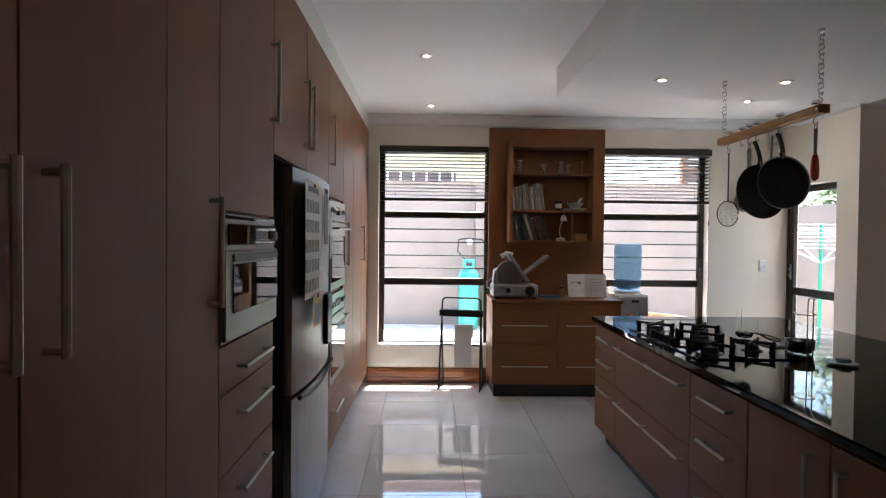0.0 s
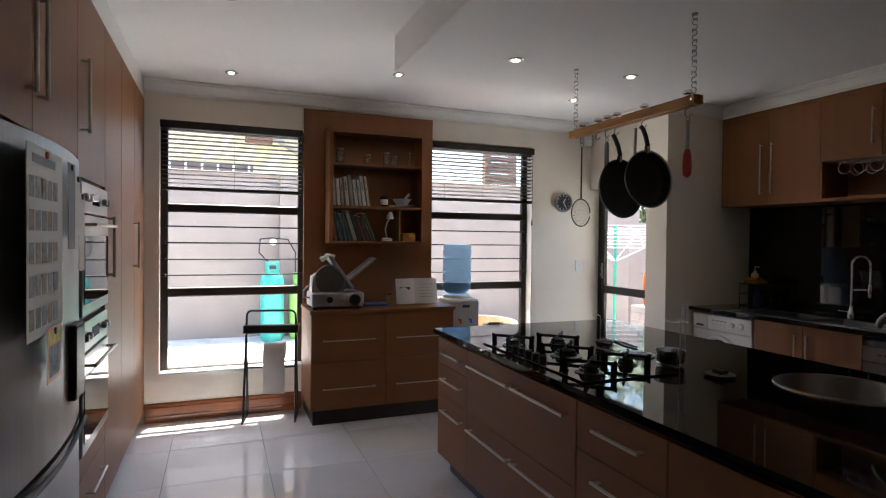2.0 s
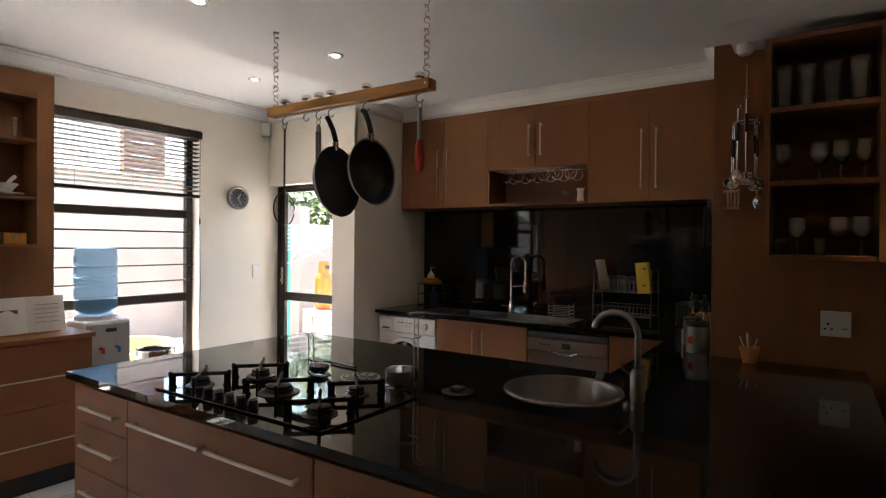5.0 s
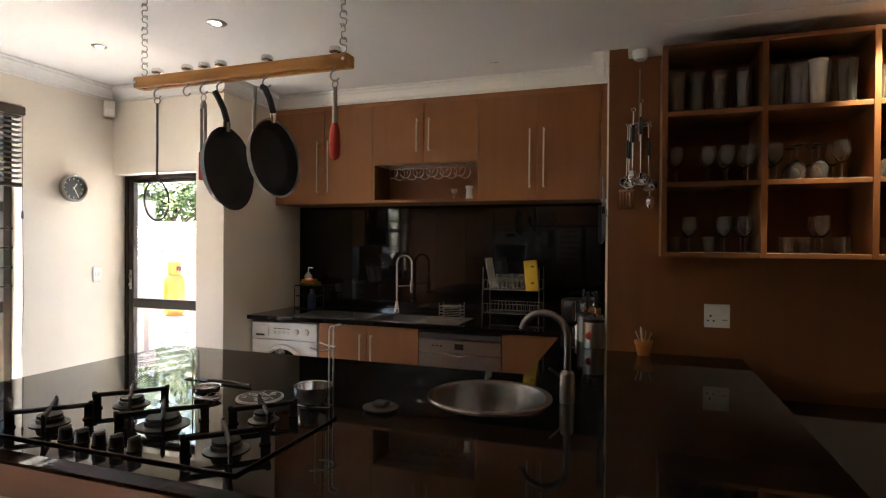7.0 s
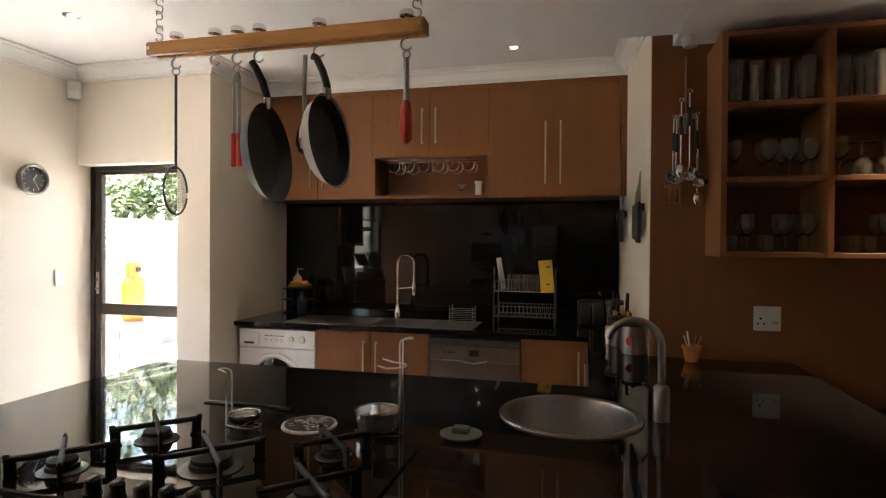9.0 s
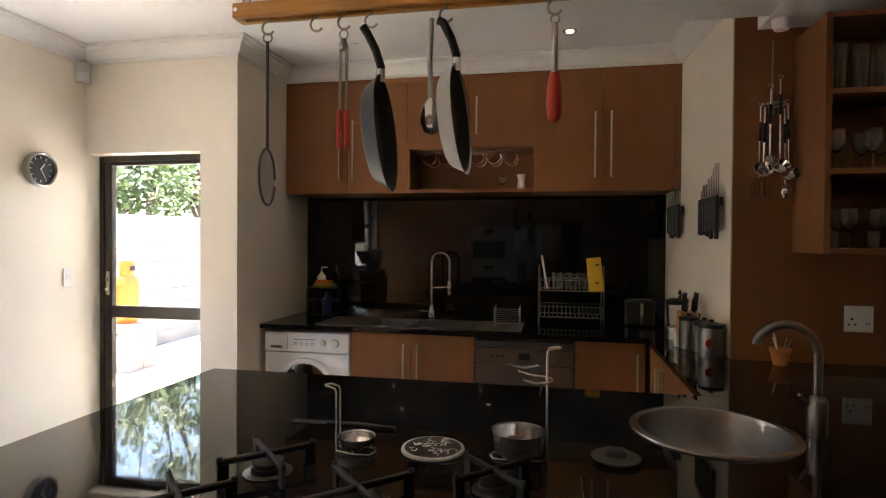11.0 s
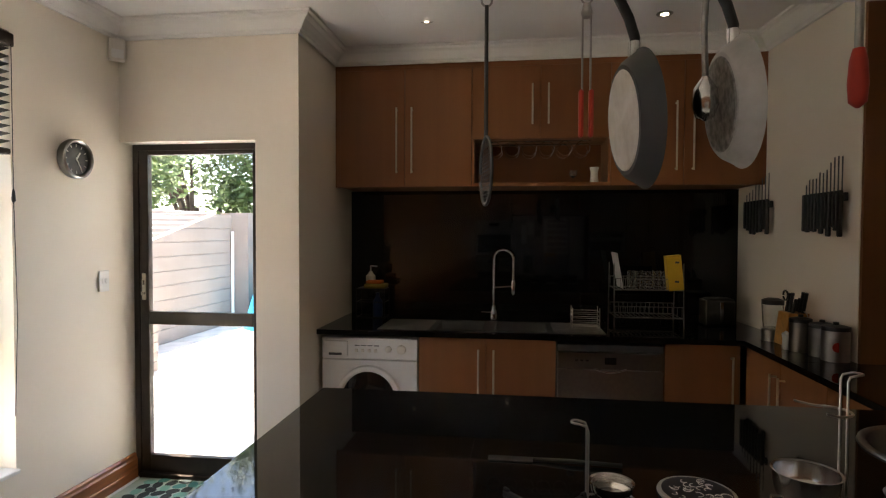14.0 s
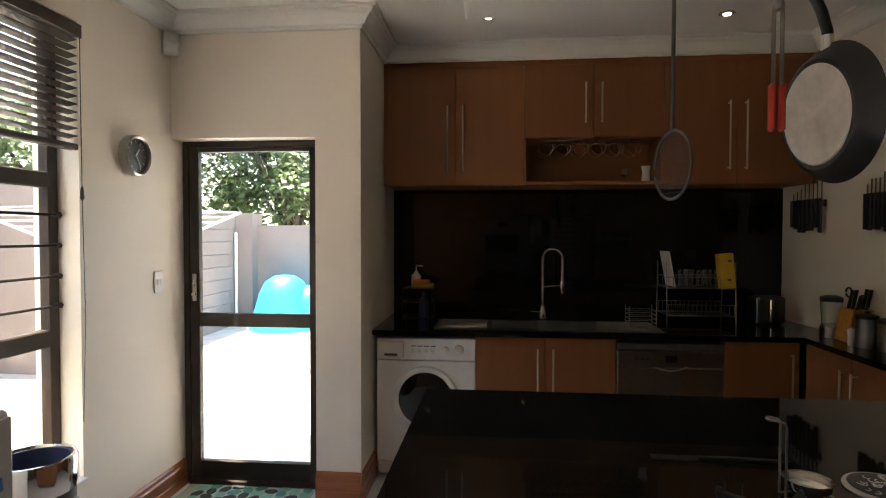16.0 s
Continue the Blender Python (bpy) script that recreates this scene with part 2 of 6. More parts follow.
struct("ceiling_island", bx(BK[0], BK[1], YS, BK[2], HB, HC - 0.002, 0.006), CEIL, "dropped white ceiling panel over the island")

# floor: grout bed and tiles
struct("floor", bx(XL - TH, XB + TH, YS - TH, YW + 0.02, -0.12, -0.004), GROUT, "grey grout bed under the floor tiles")


# ---- windows and door ----
def window(name, spec, label):
    x0, x1, z0, z1 = spec
    w = tagged(new(name), label, "window", "", "structure")
    w.matrix_world = pose((x0 + x1) / 2, YW + 0.10, z0)
    hx, h = (x1 - x0) / 2, z1 - z0
    f = 0.055
    bm = bmesh.new()
    box(bm, -hx, -hx + f, 0, 0.05, 0, h, 0.004)
    box(bm, hx - f, hx, 0, 0.05, 0, h, 0.004)
    box(bm, -hx + f, hx - f, 0, 0.05, h - f, h, 0.004)
    box(bm, -hx + f, hx - f, 0, 0.05, 0, 0.03, 0.004)
    part("window_frame", bm, BRONZE, w, "dark bronze aluminium frame")
    for zz, t in ((1.705 - z0, 0.07), (1.018 - z0, 0.076)):
        part("transom", bx(-hx + f, hx - f, -0.008, 0.045, zz - t / 2, zz + t / 2, 0.006), BRONZE, w)
    zs = (0.03, 0.98 - z0, 1.056 - z0, 1.67 - z0, 1.74 - z0, h - f)
    for a, b in zip(zs[::2], zs[1::2]):
        p = part("pane", bx(-hx + f, hx - f, 0.022, 0.026, a, b), PANE, w, "clear glass")
        p.visible_shadow = False
    bars = [1.158, 1.287, 1.422, 1.555]
    for zb in bars:
        part("burglar_bar", rod([(-hx + 0.01, -0.02, zb - z0), (hx - 0.01, -0.02, zb - z0)], 0.006), BARS, w, smooth=60)
        for sx in (-1, 1):
            part("bracket", bx(sx * (hx - 0.03) - 0.012, sx * (hx - 0.03) + 0.012, -0.03, 0.002, zb - z0 - 0.012, zb - z0 + 0.012, 0.003), BRONZE, w)
    part("window_sill", bx(-hx - 0.0, hx + 0.0, -0.125, -0.001, -0.002, 0.018, 0.004), CORN, w, "white painted sill")
    return w


window("window_1", W1, "tall bronze aluminium window with horizontal burglar bars")
window("window_2", W2, "tall bronze aluminium window beside the water cooler")


def blind(x0, x1, label, tilt):
    """A slatted blind, let down over the top light."""
    t = thing("venetian_blind", ((x0 + x1) / 2, YW + 0.025, 1.84), label, "blind", "window blinds")
    hx = (x1 - x0) / 2
    part("headrail", bx(-hx, hx, -0.035, 0.035, 0.492, 0.552, 0.005), BRONZE, t, "dark brown head rail")
    part("bottom_rail", bx(-hx + 0.005, hx - 0.005, -0.024, 0.024, 0.0, 0.028, 0.006), BRONZE, t)
    slat = None
    for k in range(13):
        z = 0.058 + k * 0.035
        if slat is None:
            bm = bmesh.new()
            box(bm, -hx + 0.008, hx - 0.008, -0.024, 0.024, -0.0016, 0.0016)
            bmesh.ops.rotate(bm, cent=(0, 0, 0), matrix=Matrix.Rotation(radians(tilt), 3, "X"), verts=bm.verts)
            slat = part("slat", bm, BRONZE, t)
            slat.location = (0, 0, z)
        else:
            share(slat, "slat", (0, 0, z), t)
    for sx in (-0.7, 0.0, 0.7):
        part("cord", rod([(sx * hx, -0.026, 0.02), (sx * hx, -0.026, 0.51)], 0.0012, 5), BRONZE, t)
    return t


blind(W1[0] + 0.005, W1[1] - 0.03, "dark brown slatted blind let down halfway over the window", -3)
b2 = blind(W2[0] + 0.01, W2[1] + 0.02, "dark brown slatted blind with hanging pull cords", -10)
hx2 = (W2[1] - W2[0]) / 2
part("pull_cord", rod([(hx2 - 0.02, -0.04, 0.5), (hx2 - 0.03, -0.05, -0.2), (hx2 - 0.02, -0.05, -0.75), (hx2 - 0.035, -0.045, -1.2)], 0.002, 5), BLACKP, b2)
part("cord_tassel", lathe([(0.004, 0), (0.009, 0.01), (0.006, 0.05), (0.003, 0.06)], 8, at=(hx2 - 0.03, -0.05, -0.22)), BLACKP, b2)

# the back door, shut, two panes
door = tagged(new("door_1"), "closed bronze aluminium back door with two glass panes", "door", "", "structure")
door.matrix_world = pose(XD + 0.10, 0, 0)
y0, y1, zt = DOOR[0] - 0.02, DOOR[1], DOOR[3]
bm = bmesh.new()
box(bm, 0, 0.06, y1 - 0.035, y1, 0, zt, 0.003)
box(bm, 0, 0.06, y0, y0 + 0.035, 0, zt, 0.003)
box(bm, 0, 0.06, y0 + 0.035, y1 - 0.035, zt - 0.035, zt, 0.003)
box(bm, -0.02, 0.06, y0 + 0.035, y1 - 0.035, 0, 0.03, 0.003)
part("door_frame", bm, BRONZE, door)
bm = bmesh.new()
a, b = y0 + 0.037, y1 - 0.037
box(bm, 0.008, 0.05, b - 0.055, b, 0.032, zt - 0.037, 0.003)
box(bm, 0.008, 0.05, a, a + 0.055, 0.032, zt - 0.037, 0.003)
box(bm, 0.008, 0.05, a + 0.055, b - 0.055, zt - 0.06, zt - 0.037, 0.003)
box(bm, 0.008, 0.05, a + 0.055, b - 0.055, 0.931, 1.008, 0.003)
box(bm, 0.008, 0.05, a + 0.055, b - 0.055, 0.032, 0.135, 0.003)
leaf = part("door_leaf", bm, BRONZE, door, "dark bronze door leaf with a middle rail")
for z0, z1 in ((0.135, 0.931), (1.008, zt - 0.06)):
    p = part("pane", bx(0.025, 0.03, a + 0.055, b - 0.055, z0, z1), PANE, door, "clear glass")
    p.visible_shadow = False
lock = part("lock_plate", bx(0.0, 0.008, b - 0.04, b - 0.015, 1.08, 1.24, 0.003), HANDLE, door, "worn brass lock plate")
part("lock_cylinder", lathe([(0.011, -0.012), (0.011, 0.0)], 12, at=(0, b - 0.028, 1.12), axis="x"), CHROME, lock)
part("latch_bolt", bx(-0.01, 0.002, b - 0.034, b - 0.02, 1.17, 1.2, 0.002), CHROME, lock)


# ---- tall cupboards along the west wall ----
def unit(name, y0, y1, z1, label, z0=0.0, depth=None, group="tall cupboards"):
    t = thing(name, (XC, (y0 + y1) / 2, z0), label, "cupboard", group)
    h = (y1 - y0) / 2
    d = depth or (XC - XL)
    part("body", bx(-d + 0.002, -0.022, -h + 0.0015, h - 0.0015, 0.1 if z0 == 0 else 0, z1 - z0), WOOD, t)
    if z0 == 0:
        part("plinth", bx(-d + 0.002, -0.06, -h, h, 0, 0.098), PLINTH, t, "dark recessed plinth")
    return t, h


def front(t, y0, y1, z0, z1, name="door", m=None, x=0.0):
    return part(name, bx(x - 0.02, x, y0 + 0.002, y1 - 0.002, z0 + 0.002, z1 - 0.002, 0.0015), m or WOOD, t)


HT = 2.54
HZ = (1.267, 1.558)                              # height of the long bar handles
# pantry doors
for ya, yb, hy in ((-1.6, -1.05, 1), (-1.05, -0.5, -1), (-0.5, 0.05, 1), (0.05, 0.605, -1), (0.605, 1.158, 1), (1.158, 1.638, -1)):
    t, h = unit("tall_cupboard", ya, yb, HT, "tall beech laminate pantry cupboard with a long bar handle")
    d = front(t, -h, h, 0.1, HT)
    e = hy * (h - 0.055)
    bar_handle(d, (0, e, HZ[0]), (0, e, HZ[1]), (1, 0, 0), 0.008, 0.036)
t, h = unit("tall_cupboard", 1.638, 1.972, HT, "narrow tall beech laminate cupboard beside the microwave unit")
d = front(t, -h, h, 0.1, HT)
bar_handle(d, (0, h - 0.075, HZ[0]), (0, h - 0.075, HZ[1]), (1, 0, 0), 0.008, 0.036)

# microwave housing
t, h = unit("microwave_cupboard", 1.972, 2.548, HT, "tall beech unit housing a built-in microwave above drawers")
d = front(t, -h, h, 1.535, HT)
bar_handle(d, (0, h - 0.045, 1.915), (0, h - 0.045, 2.205), (1, 0, 0), 0.007, 0.034)
for za, zb in ((0.1, 0.42), (0.42, 0.72), (0.72, 0.972), (0.972, 1.122)):
    d = front(t, -h, h, za, zb, "drawer", WOODH)
    bar_handle(d, (0, -0.13, zb - 0.085), (0, 0.16, zb - 0.085), (1, 0, 0), 0.006, 0.034)
SATIN = mat("satin_oven_steel", (0.21, 0.205, 0.20), 0.36, metal=1.0, var=0.06, scale=4, bump=0.03, bscale=120, stretch=(12, 1, 12))
mw = thing("microwave_oven", (XC, 2.26, 1.126), "built-in stainless steel microwave with a black glass door", "microwave")
part("body", bx(-0.4, -0.021, -0.27, 0.27, 0.005, 0.395), SATIN, mw)
part("trim_frame", bx(-0.02, 0.004, -0.285, 0.285, 0.002, 0.402, 0.003), SATIN, mw, "brushed steel trim")
part("vent_slot", bx(0.0045, 0.0065, -0.28, 0.28, 0.386, 0.396), BGLASS, mw)
part("control_panel", bx(0.0045, 0.012, -0.235, 0.275, 0.305, 0.372, 0.003), BGLASS, mw, "black glass control panel")
part("display", bx(0.0125, 0.014, 0.02, 0.15, 0.325, 0.352), DARKG, mw)
dg = part("door", bx(0.0045, 0.016, -0.28, 0.28, 0.012, 0.288, 0.003), SATIN, mw, "steel framed door")
part("door_glass", bx(0.0165, 0.0195, -0.22, 0.275, 0.092, 0.245, 0.001), BGLASS, dg, "black glass window")
part("grip_strip", bx(0.0165, 0.0225, -0.22, 0.275, 0.252, 0.276, 0.002), BLACKP, dg, "dark grip strip")
part("knob", lathe([(0.018, 0), (0.018, 0.012), (0.014, 0.016)], 16, at=(0.012, 0.23, 0.338), axis="x"), SATIN, mw)

# the fridge and the cupboards over it
t, h = unit("over_fridge_cupboard", 2.548, 3.755, HT, "beech laminate cupboard with two doors over the fridge", z0=1.788)
d = front(t, -h, -0.005, 0, HT - 1.788)
bar_handle(d, (0, -0.075, 0.125), (0, -0.075, 0.43), (1, 0, 0), 0.007, 0.03)
d = front(t, -0.005, h, 0, HT - 1.788)
bar_handle(d, (0, 0.045, 0.125), (0, 0.045, 0.43), (1, 0, 0), 0.007, 0.03)
RFX, RFY = -0.405, 3.305
fr = thing("fridge", (RFX, RFY, 0.0), "brushed steel fridge freezer with papers and magnets on its door", "fridge")
FW = 0.46
part("body", bx(-0.68, -0.07, -FW, FW, 0.03, 1.772, 0.008), DARKG, fr, "dark grey painted sides")


def fridge_door(z0, z1, name):
    bm = bmesh.new()
    n = 12
    prof = [(-0.068, -FW), *[(-0.012 + 0.035 * (1 - (2 * k / n - 1) ** 2) - 0.02, -FW + 2 * FW * k / n) for k in range(n + 1)], (-0.068, FW)]
    low = [bm.verts.new((x, y, z0)) for x, y in prof]
    top = [bm.verts.new((x, y, z1)) for x, y in prof]
    m = len(prof)
    for k in range(m):
        bm.faces.new((low[k], low[(k + 1) % m], top[(k + 1) % m], top[k]))
    bm.faces.new(low[::-1])
    bm.faces.new(top)
    bmesh.ops.recalc_face_normals(bm, faces=bm.faces)
    return part(name, bm, STEELV, fr, "gently bowed brushed steel door", smooth=35)


up = fridge_door(0.735, 1.775, "upper_door")
lo = fridge_door(0.06, 0.715, "freezer_drawer")
part("grip", rod([(0.0, FW - 0.05 - k * 0.085, 0.722 - 0.045 * math.sin(math.pi * k / 10)) for k in range(11)], 0.012), BLACKP, lo, "dark curved grip recess", smooth=60)
part("dispenser", bx(-0.02, 0.0255, 0.13, 0.27, 0.86, 1.14, 0.006), BLACKP, up, "black water dispenser")
part("toe_grille", bx(-0.6, -0.08, -FW + 0.02, FW - 0.02, 0.0, 0.055), BLACKP, fr)
# papers held on the fridge door
CELL = mat("printed_grey", (0.36, 0.36, 0.37), 0.7, var=0.25, scale=40)
YELP = mat("printed_yellow", (0.75, 0.5, 0.06), 0.6, var=0.2, scale=30)
TAN = mat("printed_tan", (0.42, 0.33, 0.24), 0.7, var=0.25, scale=40)
for k, (ya, za, w, hh, m, lb) in enumerate(((-0.42, 1.19, 0.38, 0.56, PAPER, "large white wall calendar on the fridge door"),
                                         (0.0, 1.45, 0.10, 0.30, BLACKP, "dark photo strip clipped to the fridge door"),
                                         (0.11, 1.50, 0.09, 0.22, PAPER, "white note with a clip on the fridge door"),
                                         (0.22, 1.36, 0.09, 0.3, PAPER, "hanging paper slip on the fridge door"),
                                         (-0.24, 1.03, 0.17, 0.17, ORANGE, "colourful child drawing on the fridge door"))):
    yy = ya + w / 2
    xs = 0.003 + 0.035 * (1 - (yy / FW) ** 2)
    p = thing("paper", (RFX + xs - 0.012, RFY + ya, za * 0.98), lb, "paper")
    part("sheet", bx(0, 0.0015, 0, w, 0, hh), m, p)
    if k == 0:
        for r in range(5):
            for c in range(5):
                part("printed_block", bx(0.0016, 0.0022, 0.02 + c * 0.062, 0.068 + c * 0.062, 0.03 + r * 0.095, 0.09 + r * 0.095), CELL if (r + c) % 3 else TAN, p)
        part("printed_block", bx(0.0016, 0.0022, 0.05, 0.29, 0.51, 0.535), DARKG, p)
    if k == 4:
        part("printed_block", bx(0.0016, 0.0022, 0.012, 0.158, 0.115, 0.16), YELP, p)
        part("printed_block", bx(0.0016, 0.0022, 0.02, 0.15, 0.015, 0.11), CELL, p)
    part("magnet", lathe([(0.011, 0.0015), (0.011, 0.007), (0.008, 0.008)], 12, at=(0, w / 2, hh - 0.015), axis="x"), DARKG if k else RED, p)

# oven housing
t, h = unit("oven_cupboard", 3.755, 4.352, HT, "tall beech unit housing two built-in ovens")
d = front(t, -h, h, 1.715, HT)
bar_handle(d, (0, -h + 0.055, 1.915), (0, -h + 0.055, 2.205), (1, 0, 0), 0.007, 0.034)
d = front(t, -h, h, 0.1, 0.42, "drawer", WOODH)
bar_handle(d, (0, -0.15, 0.33), (0, 0.15, 0.33), (1, 0, 0), 0.006, 0.034)
d = front(t, -h, h, 0.42, 0.52, "filler", WOODH)
for z0, hh, nm in ((0.525, 0.58, "built_in_oven"), (1.115, 0.592, "built_in_oven")):
    o = thing(nm, (XC, 4.0535, z0), "built-in steel oven with a black glass door", "oven", "ovens in the tall unit")
    part("body", bx(-0.5, -0.022, -0.29, 0.29, 0.005, hh - 0.01), DARKG, o)
    part("fascia", bx(-0.02, 0.012, -0.293, 0.293, hh - 0.14, hh - 0.01, 0.003), STEEL, o, "steel control fascia")
    part("display", bx(0.0125, 0.014, -0.08, 0.08, hh - 0.1, hh - 0.05), BGLASS, o)
    for sy in (-0.24, -0.17, 0.17, 0.24):
        part("knob", lathe([(0.017, 0), (0.017, 0.014), (0.013, 0.02)], 14, at=(0.012, sy, hh - 0.075), axis="x"), STEEL, o)
    dr = part("door", bx(-0.02, 0.016, -0.293, 0.293, 0.01, hh - 0.15, 0.003), STEEL, o, "steel framed door")
    part("window", bx(0.0165, 0.02, -0.265, 0.265, 0.06, hh - 0.24), BGLASS, dr, "black glass")
    bar_handle(dr, (0.016, -0.245, hh - 0.19), (0.016, 0.245, hh - 0.19), (1, 0, 0), 0.008, 0.04)
for ya, yb, hy in ((4.352, 4.875, 4.40), (4.875, 5.43, 5.375), (5.43, YW - 0.003, None)):
    t, h = unit("tall_cupboard", ya, yb, HT, "tall beech laminate cupboard near the window")
    d = front(t, -h, h, 0.1, HT)
    if hy:
        e = hy - (ya + yb) / 2
        bar_handle(d, (0, e, HZ[0]), (0, e, HZ[1]), (1, 0, 0), 0.008, 0.036)
struct("trim_tall_units", bx(XL, XC - 0.004, -1.6, YW - 0.003, HT + 0.002, HC - 0.002), CORN, "white bulkhead above the tall cupboards")

# ---- dresser between the windows ----
DX0, DX1, DY = 0.768, 1.962, 5.435
dr = thing("drawer_dresser", ((DX0 + DX1) / 2, DY, 0), "beech laminate dresser with four wide drawers on a dark plinth", "dresser")
hw = (DX1 - DX0) / 2
part("body", bx(-hw, hw, 0.02, YW - DY - 0.002, 0.12, 0.875), WOOD, dr)
part("plinth", bx(-hw + 0.02, hw - 0.02, 0.04, YW - DY - 0.002, 0, 0.118), PLINTH, dr, "black plinth")
part("top", bx(-hw - 0.012, hw + 0.012, -0.015, YW - DY - 0.035, 0.877, 0.905, 0.003), WOODX, dr)
for za, zb in ((0.12, 0.495), (0.495, 0.873)):
    for xa, xb in ((-hw, 0.0), (0.0, hw)):
        d = part("drawer", bx(xa + 0.002, xb - 0.002, 0, 0.019, za + 0.002, zb - 0.002, 0.0015), WOODX, dr)
        c = (xa + xb) / 2
        bar_handle(d, (c - 0.2, 0, zb - 0.205), (c + 0.2, 0, zb - 0.205), (0, -1, 0), 0.005, 0.028)
pn = struct("panel_backing", bx(0.775, 1.947, YW - 0.03, YW - 0.002, 0.905, 2.577, 0.002), WOOD, "tall beech wall panel above the dresser")
SX0, SX1, SY, SZ0, SZ1 = 0.955, 1.80, 5.73, 1.43, 2.405
sh = thing("wall_shelf", ((SX0 + SX1) / 2, SY, SZ0), "open beech wall shelf with books and crockery", "shelf")
hw = (SX1 - SX0) / 2
dp = YW - 0.031 - SY
H = SZ1 - SZ0
for xa in (-hw, hw - 0.032):
    part("side_panel", bx(xa, xa + 0.032, 0, dp, 0, H, 0.001), WOOD, sh)
part("top_panel", bx(-hw + 0.033, hw - 0.033, 0, dp, H - 0.045, H, 0.001), WOODX, sh)
part("bottom_panel", bx(-hw + 0.033, hw - 0.033, 0, dp, 0, 0.02, 0.001), WOODX, sh)
SH1, SH2 = 0.30, 0.66
for z in (SH1, SH2):
    part("shelf_board", bx(-hw + 0.033, hw - 0.033, 0.01, dp, z, z + 0.02, 0.001), WOODX, sh)
part("divider", bx(0.19, 0.206, 0.02, dp, 0.021, SH1 - 0.001, 0.001), WOOD, sh)

# ---- the island ----
IX0, IX1, IY0, IY1, IZ = 1.385, 2.775, 1.47, 4.40, 0.90
FX = 1.405
isl = thing("kitchen_island", (FX, 2.9, 0), "beech laminate kitchen island with drawers and bar handles", "kitchen island")
bm = bx(0.02, IX1 - FX - 0.03, IY0 - 2.9 + 0.02, 1.46, 0.11, 0.62)
box(bm, 0.02, 0.04, IY0 - 2.9 + 0.02, 1.46, 0.621, IZ - 0.032)
box(bm, IX1 - FX - 0.05, IX1 - FX - 0.03, IY0 - 2.9 + 0.02, 1.46, 0.621, IZ - 0.032)
box(bm, 0.041, IX1 - FX - 0.051, 1.44, 1.46, 0.621, IZ - 0.032)
part("body", bm, WOOD, isl)
part("plinth", bx(0.07, IX1 - FX - 0.08, IY0 - 2.9 + 0.05, 1.41, 0, 0.108), PLINTH, isl, "dark plinth")


def idrawer(ya, yb, za, zb, handles, name="drawer", m=None):
    d = part(name, bx(0, 0.019, ya - 2.9 + 0.002, yb - 2.9 - 0.002, za + 0.002, zb - 0.002, 0.0015), m or WOODH, isl)
    for ha, hb in handles:
        bar_handle(d, (0, ha - 2.9, zb - 0.078), (0, hb - 2.9, zb - 0.078), (-1, 0, 0), 0.007, 0.034)
    return d


for za, zb in ((0.495, 0.69), (0.69, 0.85), (0.11, 0.495)):
    idrawer(3.915, 4.36, za, zb, [(3.97, 4.23)])
for za, zb in ((0.11, 0.495), (0.495, 0.85)):
    idrawer(2.87, 3.915, za, zb, [(3.40, 3.84), (2.93, 3.34)])
for za, zb in ((0.11, 0.40), (0.40, 0.66), (0.66, 0.85)):
    idrawer(2.39, 2.87, za, zb, [(2.50, 2.72)])
for ya, yb, e in ((1.95, 2.39, 2.02), (1.495, 1.95, 1.88)):
    d = idrawer(ya, yb, 0.11, 0.85, [], "door", WOOD)
    bar_handle(d, (0, e - 2.9, 0.45), (0, e - 2.9, 0.78), (-1, 0, 0), 0.007, 0.034)
# granite worktop of island, leg and sink counter
def slab_hole(bm, x0, x1, y0, y1, z0, z1, cx, cy, h, n=48, square=False):
    """A slab with a round opening of radius h, or with none of it missing but a square of half width h."""
    box(bm, x0, x1, y0, cy - h - 0.02, z0, z1)
    box(bm, x0, x1, cy + h + 0.02, y1, z0, z1)
    box(bm, x0, cx - h - 0.02, cy - h - 0.02, cy + h + 0.02, z0, z1)
    box(bm, cx + h + 0.02, x1, cy - h - 0.02, cy + h + 0.02, z0, z1)
    g = h + 0.02
    rings = []
    for z in (z1, z0):
        o, c = [], []
        for k in range(n):
            a = 2 * math.pi * (k + 0.5) / n
            u, v = math.cos(a), math.sin(a)
            m_ = max(abs(u), abs(v))
            o.append(bm.verts.new((cx + g * u / m_, cy + g * v / m_, z)))
            c.append(bm.verts.new((cx + h * u, cy + h * v, z)))
        for k in range(n):
            q = (o[k], o[(k + 1) % n], c[(k + 1) % n], c[k])
            bm.faces.new(q if z == z1 else q[::-1])
        rings.append((o, c))
    for k in range(n):
        bm.faces.new((rings[0][1][k], rings[0][1][(k + 1) % n], rings[1][1][(k + 1) % n], rings[1][1][k]))
    # the four corners that the ring of points leaves
    for su in (-1, 1):
        for sv in (-1, 1):
            best = sorted(rings[0][0], key=lambda p: (p.co.x - cx - su * g) ** 2 + (p.co.y - cy - sv * g) ** 2)[:2]
            cv = bm.verts.new((cx + su * g, cy + sv * g, z1))
            bm.faces.new((cv, best[0], best[1]))
    bmesh.ops.recalc_face_normals(bm, faces=bm.faces)
    return bm


